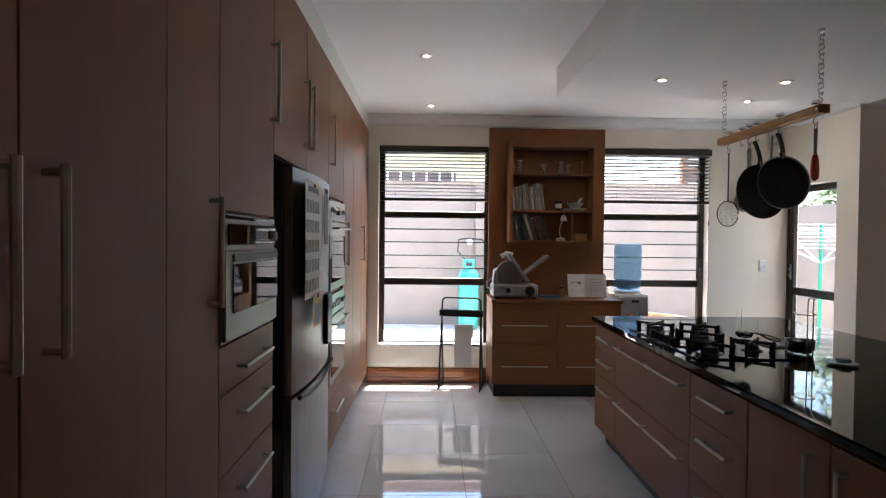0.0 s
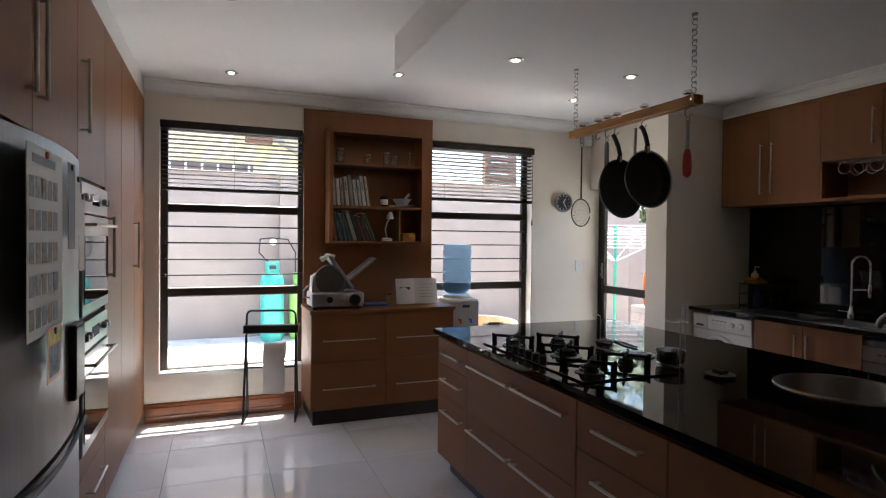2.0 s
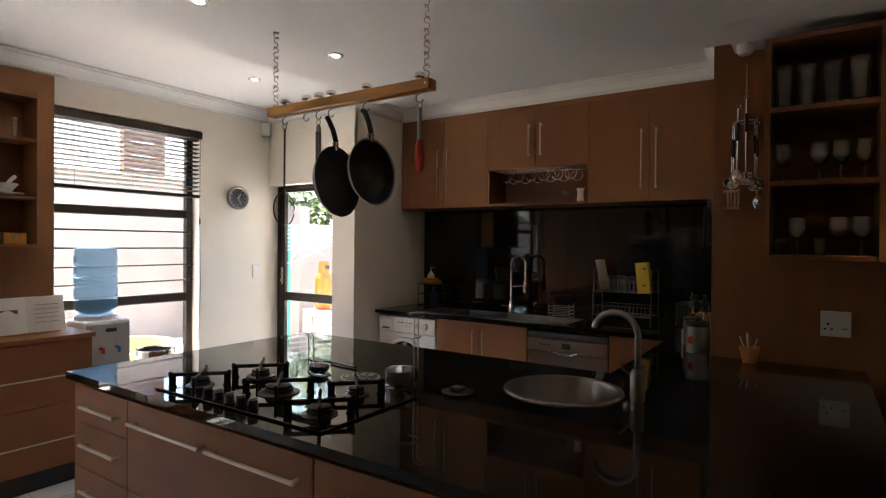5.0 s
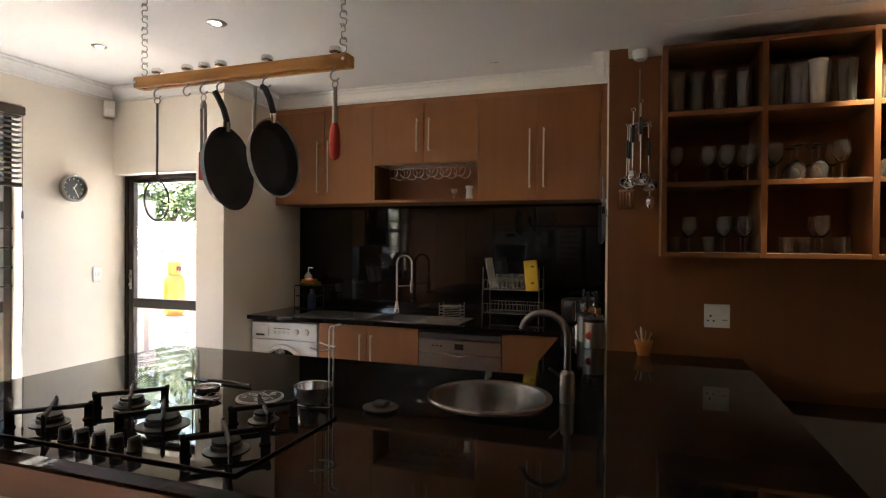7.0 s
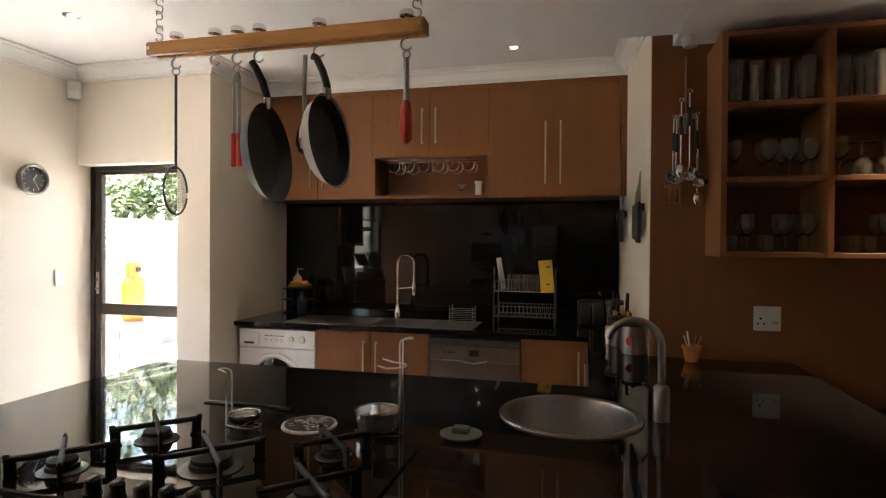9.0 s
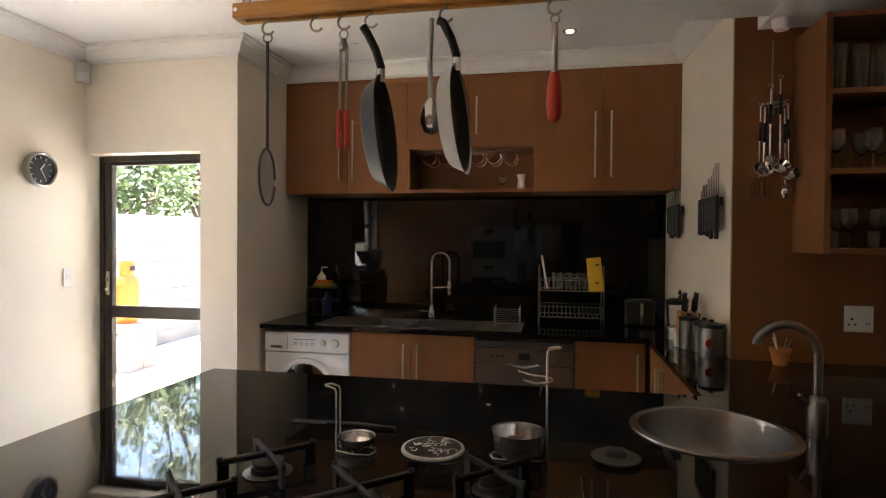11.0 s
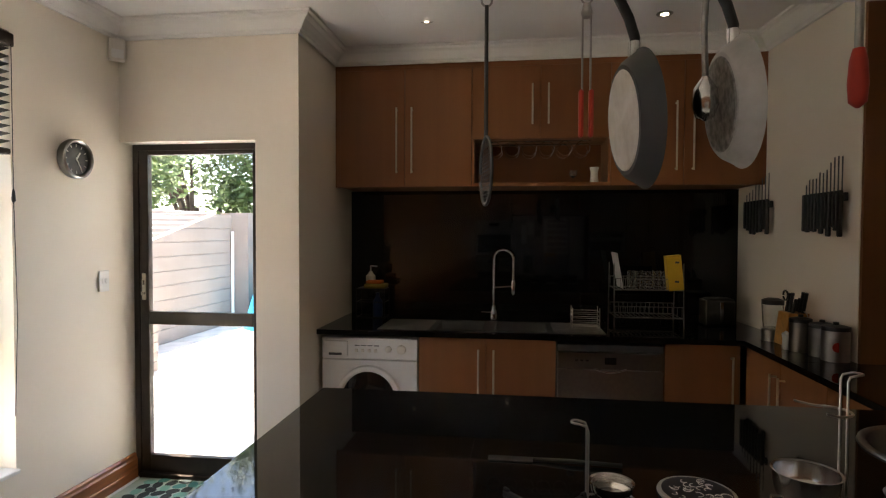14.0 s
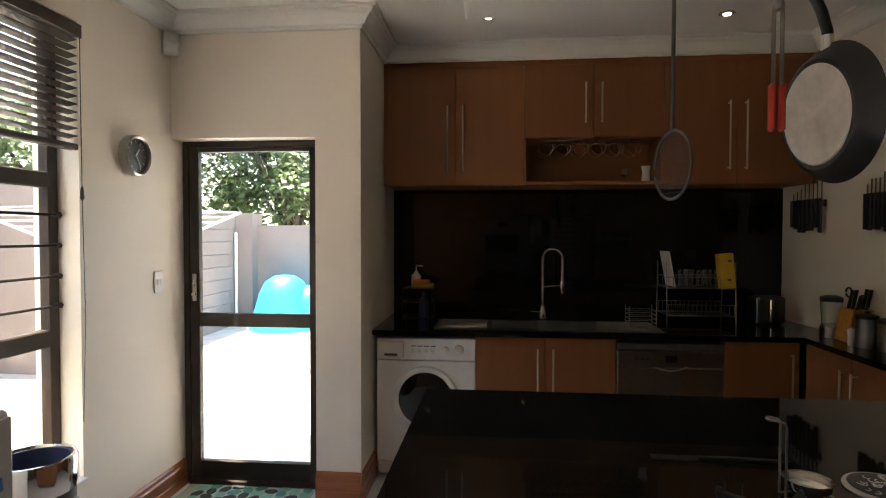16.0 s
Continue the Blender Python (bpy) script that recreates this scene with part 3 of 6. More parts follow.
top = struct("worktop_island", slab_hole(bmesh.new(), IX0, IX1, IY0, IY1, IZ - 0.03, IZ, 2.375, 2.495, 0.214), GRANITE, "polished black granite island worktop")
struct("worktop_leg", bx(IX1 + 0.0005, XP - 0.002, IY0, 2.43, IZ - 0.03, IZ, 0.002), GRANITE, "polished black granite worktop beside the panelled wall")
CF = 4.012
B1, B2, BX = (3.88, 4.17), (3.49, 3.81), (4.11, 4.43)
bm = bx(CF, BX[0], YR + 0.002, YA - 0.002, IZ - 0.03, IZ)
box(bm, BX[1], XB - 0.002, YR + 0.002, YA - 0.002, IZ - 0.03, IZ)
for ya, yb in ((YR + 0.002, B2[0]), (B2[1], B1[0]), (B1[1], YA - 0.002)):
    box(bm, BX[0], BX[1], ya, yb, IZ - 0.03, IZ)
struct("worktop_sink", bm, GRANITE, "polished black granite sink worktop")
struct("worktop_corner", bx(XP - 0.0015, CF - 0.0005, YR + 0.002, 2.43, IZ - 0.03, IZ, 0.002), GRANITE, "narrow black granite worktop joining island and sink counter")

dk = thing("low_desk", (3.0, 0.3, 0), "black granite desk top on beech panels beside the island", "desk")
part("desk_top", bx(-0.75, XP - 3.0 - 0.002, -1.3, IY0 - 0.3 - 0.003, 0.68, 0.71, 0.003), GRANITE, dk)
for ya in (-1.28, 0.0, 1.06):
    part("side_panel", bx(-0.6, XP - 3.0 - 0.02, ya, ya + 0.025, 0, 0.679), WOOD, dk)

# ---- sink counter ----
BF = 4.055


def base(name, y0, y1, label):
    t = thing(name, (BF, (y0 + y1) / 2, 0), label, "cabinet", "base cabinets under the sink counter")
    h = (y1 - y0) / 2
    part("body", bx(0.02, XB - BF - 0.005, -h + 0.001, h - 0.001, 0.1, 0.66), WOOD, t)
    part("front_rail", bx(0.02, 0.04, -h + 0.001, h - 0.001, 0.661, IZ - 0.032), WOOD, t)
    part("plinth", bx(0.06, XB - BF - 0.005, -h, h, 0, 0.098), PLINTH, t)
    return t, h


t, h = base("base_cabinet", 3.445, 4.262, "beech laminate base cabinet with two doors under the sink")
for ya, yb, e in ((-h, 0, -0.045), (0, h, 0.045)):
    d = part("door", bx(0, 0.019, ya + 0.002, yb - 0.002, 0.102, IZ - 0.035, 0.0015), WOOD, t)
    bar_handle(d, (0, e, 0.44), (0, e, 0.79), (-1, 0, 0), 0.006, 0.032)
t, h = base("base_cabinet", 2.43, 2.838, "beech laminate base cabinet with one door beside the dishwasher")
d = part("door", bx(0, 0.019, -h + 0.002, h - 0.002, 0.102, IZ - 0.035, 0.0015), WOOD, t)
bar_handle(d, (0, -h + 0.05, 0.44), (0, -h + 0.05, 0.79), (-1, 0, 0), 0.006, 0.032)
t = thing("base_cabinet", (3.42, 2.41, 0), "beech laminate corner cabinet under the narrow worktop", "cabinet", "base cabinets under the sink counter")
part("body", bx(-0.62, 0.63, -0.245, -0.02, 0.1, IZ - 0.032), WOOD, t)
part("plinth", bx(-0.62, 0.63, -0.245, -0.06, 0, 0.098), PLINTH, t)
for xa, xb, e in ((0.2, 0.61, 0.245), (-0.21, 0.2, 0.155), (-0.62, -0.21, -0.255)):
    d = part("door", bx(xa + 0.002, xb - 0.002, -0.019, 0, 0.102, IZ - 0.035, 0.0015), WOOD, t)
    bar_handle(d, (e, 0, 0.44), (e, 0, 0.79), (0, 1, 0), 0.006, 0.032)

wm = thing("washing_machine", (BF - 0.01, 4.562, 0), "white front-loading washing machine with a dark porthole", "washing machine")
part("body", bx(0.02, 0.58, -0.298, 0.298, 0.02, 0.85, 0.006), WHITEP, wm)
part("front_panel", bx(0, 0.0195, -0.298, 0.298, 0.1, 0.715, 0.005), WHITEP, wm)
fas = part("fascia", bx(-0.004, 0.0195, -0.298, 0.298, 0.72, 0.85, 0.005), WHITEP, wm)
part("kick_panel", bx(0.01, 0.0195, -0.29, 0.29, 0.02, 0.096, 0.003), CREAMP, wm)
part("detergent_drawer", bx(-0.012, -0.0042, 0.13, 0.28, 0.735, 0.83, 0.004), WHITEP, fas)
part("drawer_grip", bx(-0.016, -0.0125, 0.17, 0.25, 0.742, 0.757, 0.002), DARKG, fas)
part("dial", lathe([(0.028, 0), (0.027, -0.016), (0.02, -0.02)], 20, at=(-0.004, -0.20, 0.785), axis="x"), CREAMP, fas, smooth=40)
part("dial", lathe([(0.02, 0), (0.019, -0.014), (0.014, -0.018)], 20, at=(-0.004, -0.12, 0.785), axis="x"), CREAMP, fas, smooth=40)
for k in range(4):
    part("button", bx(-0.009, -0.0042, 0.07 - k * 0.04, 0.09 - k * 0.04, 0.762, 0.782, 0.002), CREAMP, fas)
    part("printed_bar", bx(-0.0048, -0.0042, 0.06 - k * 0.04, 0.09 - k * 0.04, 0.80, 0.806), DARKG, fas)
dd = part("porthole_ring", lathe([(0.158, 0), (0.192, 0), (0.2, -0.012), (0.192, -0.03), (0.174, -0.034), (0.158, -0.02)], 40, ring=True, at=(0, 0, 0.487), axis="x"), WHITEP, wm, "white round door ring", smooth=40)
part("porthole_glass", lathe([(0.0, -0.036), (0.08, -0.035), (0.13, -0.03), (0.172, -0.021), (0.172, -0.006), (0.0, -0.006)], 32, at=(0, 0, 0.487), axis="x"), BGLASS, dd, "dark convex glass", smooth=40)
part("door_catch", bx(-0.04, -0.03, -0.17, -0.145, 0.467, 0.507, 0.003), CREAMP, dd)

dw = thing("dishwasher", (BF - 0.005, 3.141, 0), "steel-fronted dishwasher under the worktop", "dishwasher")
part("body", bx(0.03, 0.58, -0.297, 0.297, 0.1, 0.845), DARKG, dw)
dd = part("door", bx(0, 0.029, -0.298, 0.298, 0.12, 0.70, 0.004), STEEL, dw, "brushed steel door")
fas = part("fascia", bx(-0.006, 0.029, -0.298, 0.298, 0.705, 0.80, 0.004), STEEL, dw, "steel control strip")
part("display", bx(-0.0075, -0.0062, -0.035, 0.03, 0.735, 0.775), BLACKP, fas)
part("pull", rod([(-0.01, 0.09 - k * 0.018, 0.712 - 0.022 * math.sin(math.pi * k / 10)) for k in range(11)], 0.008), CHROME, fas, smooth=60)
for k in range(3):
    part("button", bx(-0.0075, -0.0062, 0.12 + k * 0.03, 0.138 + k * 0.03, 0.75, 0.76), DARKG, fas)
# Dark grey strip: paints the shade of the gap under the worktop.
part("gap_shade_strip", bx(0.006, 0.03, -0.298, 0.298, 0.803, 0.845, 0.003), DARKG, dw)
part("plinth", bx(0.06, 0.5, -0.29, 0.29, 0, 0.098), PLINTH, dw)

# splashback and wall cupboards
struct("splashback", bx(XB - 0.022, XB - 0.002, YR + 0.002, YA - 0.002, IZ + 0.001, 1.79), GRANITE, "polished black granite splashback")
UF, UZ0, UZ1 = 4.37, 1.79, 2.555


def wallcup(y0, y1, z0, z1, label):
    t = thing("wall_cupboard", (UF, (y0 + y1) / 2, z0), label, "cupboard", "wall cupboards over the sink")
    h = (y1 - y0) / 2
    part("body", bx(0.02, XB - UF - 0.003, -h + 0.001, h - 0.001, 0, z1 - z0), WOOD, t)
    for ya, yb, e in ((-h, 0, -0.05), (0, h, 0.05)):
        d = part("door", bx(0, 0.019, ya + 0.002, yb - 0.002, 0.002, z1 - z0 - 0.002, 0.0015), WOOD, t)
        big = z1 - z0 > 0.6
        bar_handle(d, (0, e, 0.10), (0, e, 0.50 if big else 0.33), (-1, 0, 0), 0.006, 0.032)
    return t


wallcup(3.97, 4.85, UZ0, UZ1, "beech laminate wall cupboard with two doors")
wallcup(3.10, 3.97, 2.09, UZ1, "short beech wall cupboard above an open niche")
wallcup(2.225, 3.10, UZ0, UZ1, "beech laminate wall cupboard beside the knife racks")
nc = thing("wine_niche", (UF, 3.535, UZ0), "open beech niche with a wire bottle rack", "shelf")
part("bottom_board", bx(0, XB - UF - 0.003, -0.434, 0.434, 0, 0.022, 0.001), WOODH, nc)
part("side_panel", bx(0, XB - UF - 0.003, -0.434, -0.418, 0.023, 0.299), WOOD, nc)
part("side_panel", bx(0, XB - UF - 0.003, 0.418, 0.434, 0.023, 0.299), WOOD, nc)
part("back_panel", bx(0.30, 0.315, -0.417, 0.417, 0.023, 0.299), WOODH, nc)
bm = bx(UF + 0.012, UF + 0.03, 2.15, YA - 0.002, UZ1 + 0.002, 2.60)
box(bm, UF + 0.012, UF + 0.03, 4.852, YA - 0.002, UZ0, UZ1 + 0.001)
box(bm, UF + 0.012, UF + 0.03, 2.15, 2.223, UZ0, UZ1 + 0.001)
struct("trim_wall_cupboards", bm, WOODH, "beech filler strips round the wall cupboards")

# ---- panelled wall with glass shelves ----
struct("panel_wall", bx(XP, XP + 0.018, YS + 0.002, YR - 0.003, 0.0, 2.53), WOOD, "beech laminate panelled wall")
GX, GZ0, GZ1 = 3.18, 1.415, 2.41
gs = thing("glass_shelf_unit", (GX, 0.9, GZ0), "open beech shelf unit full of drinking glasses", "shelf")
GD = XP - GX - 0.001
for ya in (1.858, 1.44, 1.02, 0.60, 0.18):
    part("side_panel" if ya in (1.858, 0.18) else "divider", bx(0, GD, ya - 0.9 - 0.012, ya - 0.9 + 0.012, 0, GZ1 - GZ0, 0.001), WOOD, gs)
cols = (1.858, 1.44, 1.02, 0.60, 0.18)
GSH = (0.0, 0.33, 0.66)
for z in GSH + (GZ1 - GZ0 - 0.022,):
    for yb, ya in zip(cols, cols[1:]):
        part("shelf_board", bx(0.002, GD, ya - 0.9 + 0.0125, yb - 0.9 - 0.0125, z, z + 0.022, 0.001), WOODH, gs)
struct("bulkhead_shelves", bx(3.05, XP + 0.02, YS, 2.03, 2.465, HC - 0.001, 0.003), CEIL, "lowered white bulkhead over the shelf unit")


# ---- cornice, skirting, downlights ----
def moulding(name, pts, prof, material, label, closed=False):
    """A moulding swept along the room's edge: prof holds (out, up) pairs, out to the left of the way."""
    bm = bmesh.new()
    rings = []
    n = len(pts)
    for i in range(n):
        p = Vector(pts[i])
        d0 = (p - Vector(pts[i - 1])).normalized() if i else (Vector(pts[1]) - p).normalized()
        d1 = (Vector(pts[i + 1]) - p).normalized() if i + 1 < n else d0
        n0, n1 = Vector((-d0.y, d0.x, 0)), Vector((-d1.y, d1.x, 0))
        m = n0 + n1
        m = m / (1 + n0.dot(n1))
        rings.append([bm.verts.new((p.x + m.x * o, p.y + m.y * o, u)) for o, u in prof])
    k = len(prof)
    for a, b in zip(rings, rings[1:]):
        for j in range(k):
            bm.faces.new((a[j], a[(j + 1) % k], b[(j + 1) % k], b[j]))
    bm.faces.new(rings[0])
    bm.faces.new(rings[-1][::-1])
    bmesh.ops.recalc_face_normals(bm, faces=bm.faces)
    return struct(name, bm, material, label)


CP = [(0.001, HC - 0.1), (0.014, HC - 0.1), (0.018, HC - 0.085), (0.03, HC - 0.08), (0.045, HC - 0.06), (0.065, HC - 0.04), (0.085, HC - 0.03), (0.09, HC - 0.018), (0.105, HC - 0.014), (0.107, HC - 0.001), (0.001, HC - 0.001)]
moulding("trim_cornice", [(XP + 0.03, YR, 0), (UF + 0.012, 2.182, 0), (UF + 0.012, YA, 0), (XD, YA, 0), (XD, YW, 0), (XC, YW, 0)], CP, CORN, "white moulded plaster cornice")
struct("trim_frieze", bx(UF + 0.011, UF + 0.03, 2.186, YA - 0.004, 2.6015, HC - 0.003), CORN, "white plaster band between the wall cupboards and the cornice")
SP = [(0.001, 0.001), (0.024, 0.001), (0.024, 0.05), (0.02, 0.056), (0.022, 0.062), (0.022, 0.115), (0.016, 0.125), (0.014, 0.14), (0.006, 0.15), (0.001, 0.15)]
moulding("baseboard", [(XD, YA - 0.0, 0), (XD, DOOR[0] - 0.001, 0)], SP, SKIRT, "varnished mahogany skirting board")
moulding("baseboard_north", [(XD + 0.097, YW, 0), (DX1 + 0.003, YW, 0)], SP, SKIRT, "varnished mahogany skirting board")
moulding("baseboard_window", [(DX0 - 0.003, YW, 0), (XC + 0.001, YW, 0)], SP, SKIRT, "varnished mahogany skirting board")
moulding("baseboard_alcove", [(CF + 0.05, YA, 0), (XD + 0.0, YA, 0)], SP, SKIRT, "varnished mahogany skirting board")

LAMP = glow("downlight_lamp", (1.0, 0.86, 0.62), 6.0)


def downlight(x, y, z, watts=0.5):
    t = thing("downlight", (x, y, z), "round recessed downlight with a chrome rim, lit", "ceiling light", "recessed downlights")
    part("rim", lathe([(0.021, -0.001), (0.044, -0.001), (0.045, -0.004), (0.038, -0.008), (0.021, -0.006)], 28, ring=True), STEEL, t, smooth=50)
    part("lamp", lathe([(0.0, -0.012), (0.013, -0.0105), (0.02, -0.0075), (0.02, -0.001), (0.0, -0.001)], 20), LAMP, t, "glowing lamp")
    l = new("downlight_light", bpy.data.lights.new("downlight", "SPOT"))
    l.data.energy, l.data.color, l.data.spot_size, l.data.spot_blend, l.data.shadow_soft_size = watts, (1.0, 0.82, 0.58), radians(75), 0.6, 0.03
    l.matrix_world = pose(x, y, z - 0.03)


for x, y, z in ((0.147, 4.10, HC), (0.183, 5.50, HC), (1.335, 5.043, HC), (2.95, 5.16, HC), (3.964, 2.887, HC), (3.897, 4.192, HC), (1.628, 3.795, HB), (2.416, 3.795, HB)):
    downlight(x, y, z)


# ---- the hanging rack over the island ----
RX, RZ = 2.037, 2.09
rk = thing("pot_rack", (RX, 3.371, RZ), "varnished pine pot rack hanging on two chains with steel hooks", "pot rack")
for sx in (-0.019, 0.019):
    part("rail", bx(sx - 0.009, sx + 0.009, -0.469, 0.469, -0.021, 0.021, 0.003), OAK, rk)
for sy in (-0.456, 0.456):
    part("end_block", bx(-0.0095, 0.0095, sy - 0.012, sy + 0.012, -0.022, 0.022, 0.002), OAK, rk)
    part("bolt", lathe([(0.006, -0.032), (0.006, 0.032)], 10, at=(0, sy, 0), axis="x"), CHROME, rk)


def s_hook(c, r, u, wire=0.003):
    """Points of an S-shaped hook about c, in the plane of u and z."""
    c, u = Vector(c), Vector(u)
    z = Vector((0, 0, 1))
    pts = [c + u * (r * math.cos(radians(a))) + z * (r + r * math.sin(radians(a))) for a in range(200, -91, -20)]
    pts += [c + u * (r * math.cos(radians(a))) + z * (-r + r * math.sin(radians(a))) for a in range(90, 381, 20)][1:]
    pts = pts[:15] + [c - u * (r * math.cos(radians(a))) + z * (-r + r * math.sin(radians(a))) for a in range(90, -181, -20)][1:]
    return pts


HOOKS = (3.745, 3.601, 3.521, 3.444, 3.24, 2.962)
for y in HOOKS:
    hk = part("hook", rod(arc((0, y - 3.371, -0.045), 0.018, 90, -150, 14, (0, 1, 0)), 0.0032), STEEL, rk, "steel hook", smooth=60)
    part("shank", lathe([(0.0032, -0.03), (0.0032, 0.026)], 8, at=(0, y - 3.371, 0)), STEEL, hk)
    part("cap", lathe([(0.008, 0.0215), (0.008, 0.034), (0.021, 0.036), (0.022, 0.046), (0.018, 0.052), (0.004, 0.054)], 16, at=(0, y - 3.371, 0)), CHROME, hk, "round metal cap", smooth=40)
for sy in (-0.44, 0.44):
    n, zz = 0, 0.03
    while zz < HB - RZ - 0.02:
        u = (1, 0, 0) if n % 2 else (0, 1, 0)
        part("chain_link", rod(s_hook((0, sy, zz + 0.026), 0.013, u), 0.0022, 6), STEEL, rk, smooth=60)
        zz += 0.046
        n += 1
    part("ceiling_eye", lathe([(0.012, -0.004), (0.014, 0.0), (0.014, 0.003)], 12, at=(0, sy, HB - RZ - 0.003)), STEEL, rk)


def pan(y, z, r, base_mat, side_mat, lbl, hy, turn):
    p = thing("frying_pan", (RX, y, z), lbl, "frying pan", "pans on the rack")
    p.matrix_world = pose(RX, y, z, -5, 0, turn)
    bm = lathe([(0.0, 0.0), (r * 0.8, 0.0), (r * 0.87, -0.008), (r, -0.039), (r + 0.004, -0.041), (r * 0.985, -0.036), (r * 0.84, -0.007), (r * 0.78, -0.0035), (0.0, -0.0035)], 48, axis="y")
    part("bowl", bm, side_mat, p, smooth=35)
    part("coating", lathe([(0.0, -0.0045), (r * 0.78, -0.0045), (r * 0.835, -0.008), (r * 0.975, -0.036), (r * 0.97, -0.0365), (r * 0.825, -0.0095), (r * 0.77, -0.006), (0.0, -0.006)], 48, axis="y"), NONSTICK, p, "black non-stick inside", smooth=35)
    part("base_disc", lathe([(0.0, 0.003), (r * 0.72, 0.003), (r * 0.74, 0.0005), (0.0, 0.0005)], 40, axis="y"), base_mat, p, "worn bare metal base", smooth=35)
    top = hy
    part("handle", rod([(0, -0.034, r - 0.005), (0.0, -0.04, r + 0.03), (0, -0.03, r + 0.075), (0, -0.012, r + 0.12), (0, 0.0, top)], 0.0115, 10), BLACKP, p, "curved black handle", smooth=60)
    part("ferrule", rod([(0, -0.035, r - 0.012), (0, -0.0385, r + 0.022)], 0.0135, 10), CHROME, p, smooth=60)
    return p


pan(3.442, 1.738, 0.15, LEAD, NONSTICK, "large black frying pan hanging from the rack by its handle", 0.292, 6)
pan(3.238, 1.768, 0.138, mat("induction_base", (0.38, 0.37, 0.355), 0.45, metal=0.8, var=0.3, scale=60), mat("grey_enamel", (0.50, 0.49, 0.47), 0.4, var=0.15, scale=12), "grey frying pan hanging from the rack by its handle", 0.265, -1)

sk = thing("wire_skimmer", (RX, 3.747, 1.553), "long-handled wire skimmer hanging from the rack", "skimmer", rz=13)
part("handle", rod([(0, 0, 0.155), (0, 0, 0.455)], 0.0045), DARKG, sk, smooth=60)
part("eyelet", rod(arc((0, 0, 0.465), 0.012, 0, 350, 14, (0, 1, 0)), 0.0025, 6), STEEL, sk)
part("ring", rod(arc((0.0, 0.0, 0.078), 0.078, 0, 345, 28, (1, 0, 0)), 0.0035), DARKG, sk, smooth=60)
bm = bmesh.new()
for k in range(-8, 9):
    o = k * 0.009
    l = math.sqrt(max(0, 0.077 ** 2 - o * o))
    for pa, pb in (((o, -l), (o, l)), ((-l, o), (l, o))):
        rod([(pa[0], 0, 0.078 + pa[1]), (pb[0], 0, 0.078 + pb[1])], 0.0005, 4, bm=bm)
part("mesh", bm, DARKG, sk, "fine wire mesh")


def tongs(y, z, l, tip, lbl):
    t = thing("kitchen_tongs", (RX, y, z), lbl, "tongs")
    for s in (-1, 1):
        part("arm", bx(-0.008, 0.008, s * 0.009 - 0.0015, s * 0.009 + 0.0015, l * 0.38, l, 0.0006), STEEL, t)
        part("grip", bx(-0.011, 0.011, s * 0.011 - 0.005, s * 0.011 + 0.005, 0.0, l * 0.4, 0.004), tip, t)
    part("spring", lathe([(0.011, 0), (0.013, 0.01), (0.008, 0.03)], 12, at=(0, 0, l)), STEEL, t)
    part("loop", rod(arc((0, 0, l + 0.042), 0.012, 0, 350, 12, (0, 1, 0)), 0.002, 6), STEEL, t)


tongs(3.523, 1.703, 0.268, RED, "steel tongs with red silicone tips hanging from the rack")
METALS = mat("polished_steel", (0.72, 0.71, 0.69), 0.2, metal=1.0, var=0.04)
sp = thing("serving_spoon", (RX - 0.02, 3.275, 1.73), "polished steel serving spoon hanging from the rack", "spoon")
part("handle", rod([(0, 0, 0.09), (0.0, 0.004, 0.2), (0, 0, 0.30)], 0.007), STEEL, sp, smooth=60)
part("bowl", lathe([(0.0, 0.0), (0.018, 0.008), (0.028, 0.035), (0.024, 0.07), (0.008, 0.095)], 16), METALS, sp, smooth=50)
br = thing("basting_brush", (RX, 2.962, 1.755), "steel-handled basting brush with a red silicone head", "brush")
part("handle", rod([(0, 0, 0.12), (0, 0, 0.25)], 0.0085, 12), STEEL, br, smooth=50)
part("head", lathe([(0.004, 0.0), (0.017, 0.012), (0.02, 0.05), (0.017, 0.10), (0.011, 0.125)], 16), RED, br, smooth=50)
part("eyelet", rod(arc((0, 0, 0.26), 0.011, 0, 350, 12, (0, 1, 0)), 0.0025, 6), STEEL, br)

# Out of view: inferred from the shelf's warm edge, strengthened to brighten the panelling.
downlight(3.11, 0.94, 2.465, 12.5)
# Second unseen lamp, added only to brighten the panelled wall.
downlight(3.11, -0.2, 2.465, 12.5)

# ---- on the island ----
hb = thing("gas_hob", (1.735, 3.39, IZ), "black glass gas hob with five burners and cast iron grates", "hob")
part("glass_plate", bx(-0.285, 0.205, -0.50, 0.41, 0.0005, 0.008, 0.003, 2), BGLASS, hb)


BURN = mat("dull_burner_steel", (0.16, 0.155, 0.15), 0.42, metal=1.0, var=0.2, scale=30)


